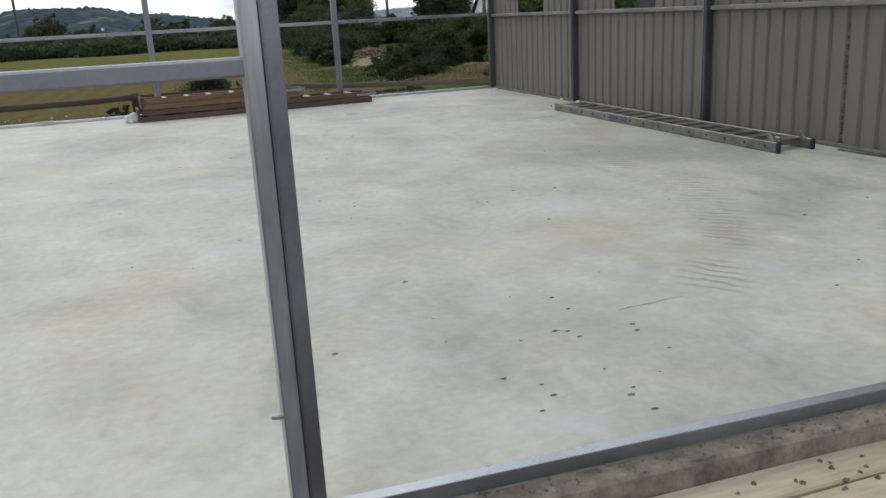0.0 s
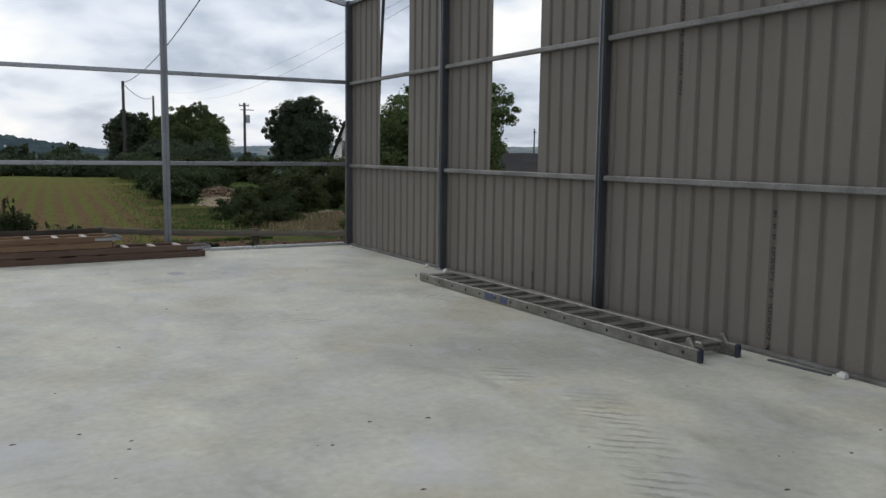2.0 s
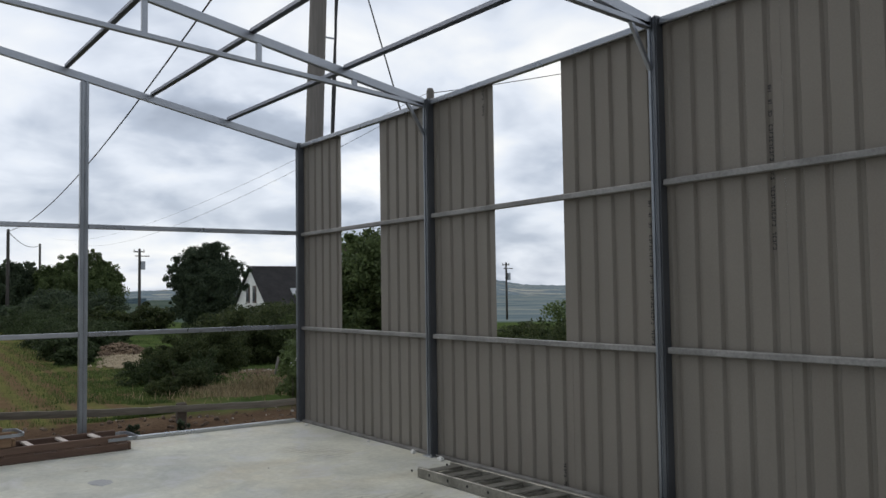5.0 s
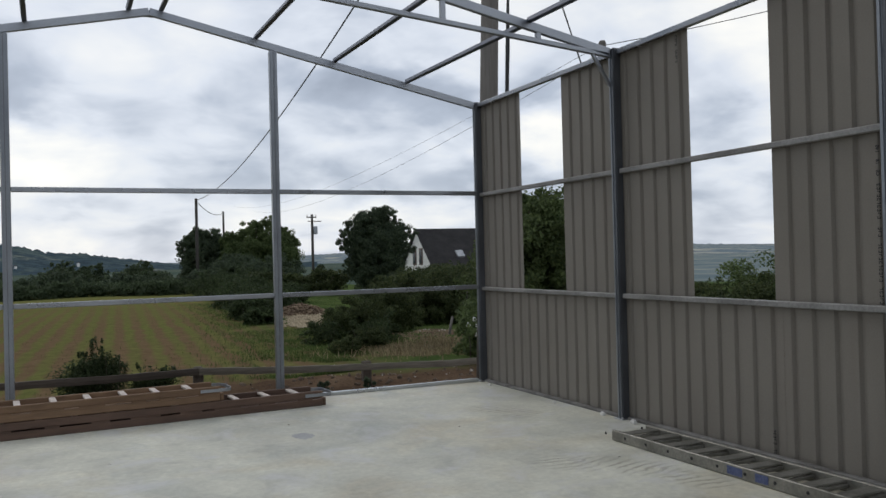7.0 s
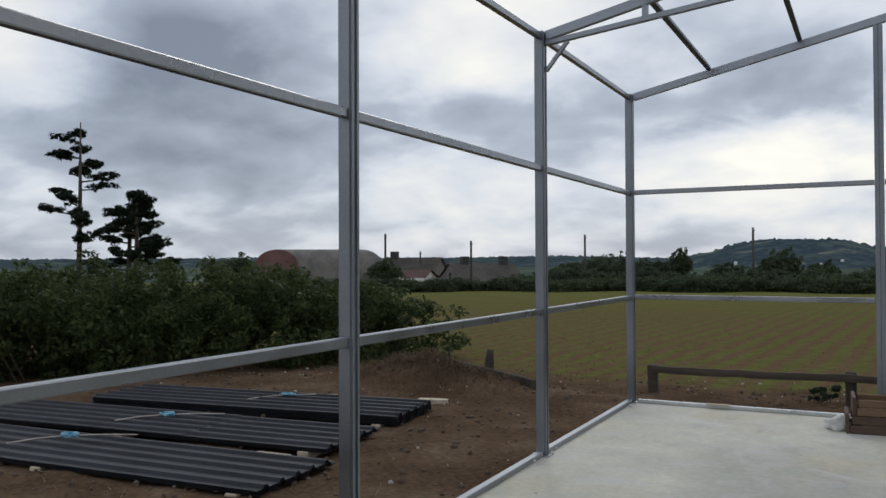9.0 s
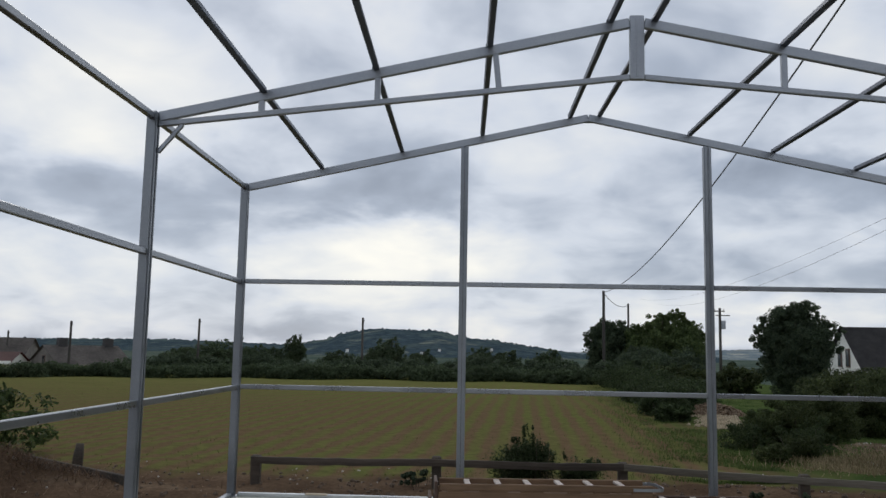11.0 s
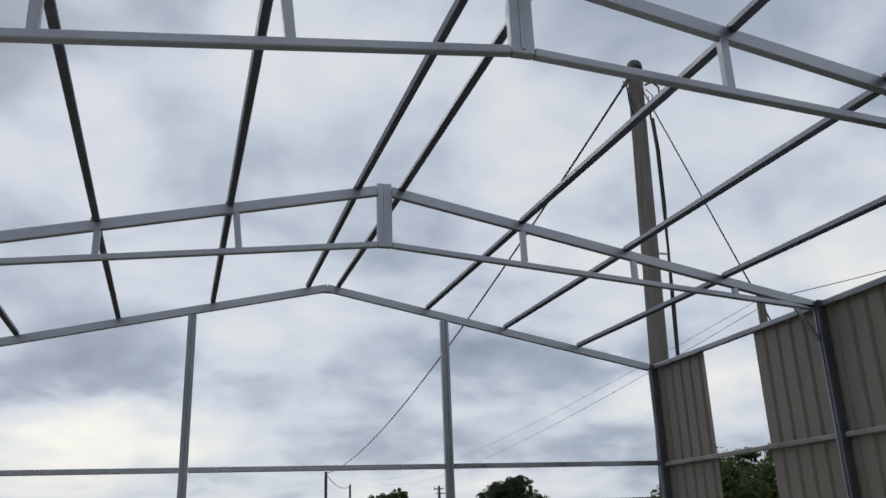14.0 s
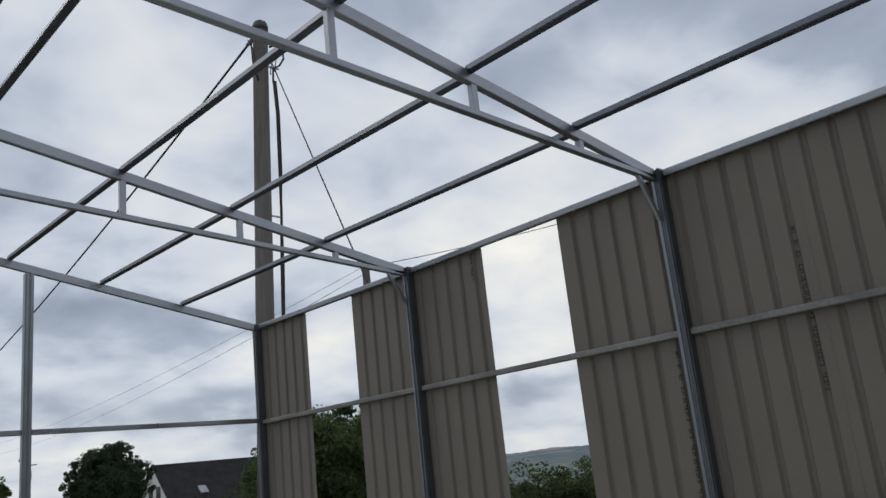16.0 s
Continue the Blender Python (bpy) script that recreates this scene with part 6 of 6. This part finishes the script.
for down in (3.2, 0.72):
    part("standoff", beam(on_pole(0.09, -0.02, down), on_pole(0.31, -0.02, down), 0.02, 0.025, 0.002), STEEL, pole)
part("cable_clamp", beam(on_pole(-0.3, -0.12, 0.52), on_pole(-0.14, -0.12, 0.26), 0.05, 0.05, 0.01), STEEL_DARK, pole)
SX, SY2, ST = 11.15, 18.4, 5.97
round_pole("stay_pole", "short timber pole behind the cladding carrying wires", SX, SY2, ground_z(SX, SY2), ST, 0.1, 0.08)


def far_pole(az, d, elev, r, label, arms=False, x0=0.64, y0=4.42):
    x, y = x0 + d * math.sin(radians(az)), y0 + d * math.cos(radians(az))
    z1 = 1.69 + d * math.tan(radians(elev))
    z0 = -1.2
    ob = round_pole("telegraph_pole", label, x, y, z0, z1, r, r * 0.8, "far poles", FAR_WOOD)
    h = z1 - z0
    if arms:
        part("cross_arm", box(-0.55, 0.45, -0.05, 0.05, h - 0.35, h - 0.24, 0.01), POLE_WOOD, ob)
        part("cross_arm", box(-0.4, 0.95, -0.05, 0.05, h - 0.75, h - 0.66, 0.01), POLE_WOOD, ob)
        for xa in (-0.5, 0.0, 0.4):
            part("insulator", tube_mesh("insulator", [(xa, 0, h - 0.24), (xa, 0, h - 0.05)], [0.05, 0.04], MORTAR, 6), None, ob)
        part("transformer", box(0.1, 0.5, -0.2, 0.2, h - 2.0, h - 1.2, 0.04), STEEL, ob)
    elif r < 0.12:
        part("pole_arm", box(-0.1, 0.16, -0.03, 0.03, h - 0.3, h - 0.24, 0.005), FAR_WOOD, ob)
    return Vector((x, y, z1))


A1 = far_pole(8.6, 60, 4.2, 0.12, "slim timber telegraph pole before the field trees")
A2 = far_pole(10.2, 84, 3.34, 0.12, "distant slim telegraph pole above the trees")
far_pole(16.0, 85, 3.06, 0.15, "distant pole with cross arms and a transformer", True)
for az, d, el in ((-7.66, 71, 2.13), (-18.36, 72, 1.8), (-26.05, 72, 1.44), (-31.9, 72, 1.95), (-29.5, 100, 0.75)):
    far_pole(az, d, el, 0.11, "plain timber pole at the far side of the field")
far_pole(39.6, 95, 1.95, 0.13, "distant cross-armed pole beyond the garden", True, 1.07, 3.43)
far_pole(34.75, 60, 1.5, 0.06, "thin mast beyond the garden", False, 1.13, 2.34)
far_pole(35.45, 60, 1.45, 0.06, "thin mast beyond the garden", False, 1.13, 2.34)


def wire(a, c2, sag, r, label, name="overhead_cable"):
    a, c2 = Vector(a), Vector(c2)
    pts = [a.lerp(c2, u) - Vector((0, 0, 4 * sag * u * (1 - u))) for u in np.linspace(0, 1, 24)]
    ob = part(name, tube_mesh(name, pts, [r] * 24, CABLE, 5), None)
    return tagged(ob, label, "cable", "overhead wires")


TOPX = PX + LEAN * (PT - pz)
wire((TOPX - 0.25, PY - 0.12, PT - 0.42), (A1.x, A1.y, A1.z - 0.12), 1.2, 0.019, "black twisted overhead cable sagging from the pole to the field")
wire((A1.x, A1.y, A1.z - 0.15), (A2.x, A2.y, A2.z - 0.15), 0.5, 0.025, "thin overhead wire between distant poles")
wire((TOPX + 0.05, PY - 0.08, PT - 0.5), (6.3, 10.15, ground_z(6.3, 10.15)), 0.0, 0.01, "taut thin stay wire from the utility pole to the ground")
wire((SX, SY2, ST - 0.1), (24.0, 15.0, 9.6), 0.3, 0.009, "thin service wire running past the clad wall")
wire((SX, SY2, ST - 0.06), (17.5, 92.0, 7.4), 1.2, 0.0045, "faint overhead wire running away over the scrub")
wire((SX, SY2, ST - 0.22), (19.5, 92.0, 6.9), 1.2, 0.0055, "faint overhead wire running away over the scrub")


# ---- houses ----
def gable_house(name, label, at, rz, L, Wd, eave, ridge, wall_mat, roof_mat, windows=(), skylight=False, base=-2.5, chimneys=(), hip=0.0):
    """Ridge along local x from the gable at x = 0; front eaves at y = 0."""
    ob = thing(name, label, "house", at, "houses", rz=rz)
    bm = bmesh.new()
    prof = [(0, base), (Wd, base), (Wd, eave), (Wd / 2, ridge), (0, eave)]
    lo = [bm.verts.new((0, y, z)) for y, z in prof]
    hi = [bm.verts.new((L - (hip if k == 3 else 0), y, z)) for k, (y, z) in enumerate(prof)]
    bm.faces.new(lo)
    bm.faces.new(hi[::-1])
    for i in range(5):
        bm.faces.new((lo[i], hi[i], hi[(i + 1) % 5], lo[(i + 1) % 5]))
    part("wall", bm, wall_mat, ob)
    over = 0.25
    for s in (0, 1):
        ye, yr = (-over, Wd / 2) if s == 0 else (Wd + over, Wd / 2)
        ze = eave - over * (ridge - eave) / (Wd / 2) + 0.06
        bm = bmesh.new()
        vs = [bm.verts.new(p) for p in ((-over, ye, ze), (L + over, ye, ze), (L + over - (hip + over if hip else 0), yr, ridge + 0.06), (-over, yr, ridge + 0.06))]
        f = bm.faces.new(vs)
        bmesh.ops.solidify(bm, geom=[f], thickness=0.14)
        roof = part("roof", bm, roof_mat, ob)
        part("fascia", box(-over, L + over, ye - 0.03 if s == 0 else ye, ye if s == 0 else ye + 0.03, ze - 0.16, ze + 0.1), BROWN_FRAME if hip else wall_mat, roof)
        if s == 0 and skylight:
            t = 0.34
            yy, zz = -over + (Wd / 2 + over) * t, ze + (ridge + 0.06 - ze) * t
            sl = math.atan2(ridge - ze, Wd / 2 + over)
            part("skylight", beam((2.05, yy, zz + 0.06), (2.6, yy, zz + 0.06), 0.7, 0.1, 0.01, (0, -math.sin(sl), math.cos(sl))), SKYLIGHT, roof)
    if hip:
        ze = eave - over * (ridge - eave) / (Wd / 2) + 0.06
        bm = bmesh.new()
        f = bm.faces.new([bm.verts.new(p) for p in ((L + over, -over, ze), (L + over, Wd + over, ze), (L - hip, Wd / 2, ridge + 0.06))])
        bmesh.ops.solidify(bm, geom=[f], thickness=0.1)
        part("hip_end", bm, roof_mat, ob)
    for yw, zw, w, h in windows:
        wd = part("window", box(-0.06, 0.03, yw - w / 2, yw + w / 2, zw - h / 2, zw + h / 2), BROWN_FRAME, ob)
        part("pane", box(-0.08, -0.062, yw - w / 2 + 0.09, yw + w / 2 - 0.09, zw - h / 2 + 0.09, zw + h / 2 - 0.09), PANE, wd)
    for xc in chimneys:
        part("chimney", box(xc - 0.45, xc + 0.45, Wd / 2 - 0.35, Wd / 2 + 0.35, ridge - 0.6, ridge + 0.8, 0.03), SLATE, ob)
    return ob


gable_house("house", "white rendered chalet house with a steep dark tiled roof", (24.42, 56.96, 0), -2.4, 12.0, 6.4, 0.95, 3.65, RENDER_WHITE, SLATE, ((2.55, 1.7, 0.62, 1.2), (3.85, 1.7, 0.62, 1.2)), True)
gable_house("house", "white bungalow with a dark hipped roof beyond the garden", (21.9, 39.75, 0), -32, 6.2, 5.0, 0.55, 1.45, RENDER_WHITE, SLATE, (), False, hip=1.5)
gable_house("farmhouse", "long low farm buildings with weathered grey roofs", (-52.6, 88.5, 0), 12, 6.6, 7, 0.2, 2.2, FARM_WALL, FARM_ROOF, (), False, chimneys=(0.8,))
gable_house("farmhouse", "low grey-roofed farmhouse with stout chimneys", (-39.6, 84.8, 0), 50, 7.4, 7, -0.3, 1.5, FARM_WALL, FARM_ROOF, ((3.5, 0.1, 0.7, 0.9),), False, chimneys=(1.7, 6.5))
gable_house("farm_shed", "small pale shed with a faded red roof", (-47.6, 84.0, 0), 6, 3.4, 4, -0.1, 0.75, RENDER_WHITE, RED_IRON, (), False)
# round-roofed barn
barn = thing("barn", "round-roofed farm barn with a faded red end", "barn", (-64.6, 84.5, -2.4), "houses", rz=14)
bm = bmesh.new()
W2, L2 = 2.9, 9.0
arc = [(-W2, 0)] + [(-W2 * math.cos(w), 3.6 + 2.1 * math.sin(w)) for w in np.linspace(0, math.pi, 13)] + [(W2, 0)]
lo = [bm.verts.new((x, 0, z)) for x, z in arc]
bm.faces.new(lo)
part("end_wall", bm, RED_IRON, barn)
bm = bmesh.new()
lo = [bm.verts.new((x, 0.01, z)) for x, z in arc]
hi = [bm.verts.new((x + L2, 5.0, z)) for x, z in arc]
for i in range(len(arc) - 1):
    bm.faces.new((lo[i], lo[i + 1], hi[i + 1], hi[i]))
part("roof", bm, GREY_ROOF, barn)
# white specks of far houses on the hill
for az, d in ((-2.4, 1040), (-3.6, 1000), (1.1, 1080), (4.6, 1000), (-8.6, 1020), (5.8, 980)):
    u = (d - 900) / 700
    top = 1.6 + math.tan(radians(1.5 - 0.14 * max(0, az))) * 1600
    zg = -14 + (top + 14) * u ** 0.8
    ob = thing("far_house", "tiny white house on the far hill", "house", (d * math.sin(radians(az)), d * math.cos(radians(az)), zg), "far houses")
    part("wall", box(-1.6, 1.6, -1.2, 1.2, -3, 1.2), RENDER_WHITE, ob)
    bm = bmesh.new()
    pts = [bm.verts.new(p) for p in ((-1.8, -1.4, 1.2), (1.8, -1.4, 1.2), (1.8, 1.4, 1.2), (-1.8, 1.4, 1.2), (-1.8, 0, 2.2), (1.8, 0, 2.2))]
    for q in ((0, 1, 5, 4), (2, 3, 4, 5), (0, 4, 3), (1, 2, 5), (3, 2, 1, 0)):
        bm.faces.new([pts[k2] for k2 in q])
    part("roof", bm, SLATE, ob)
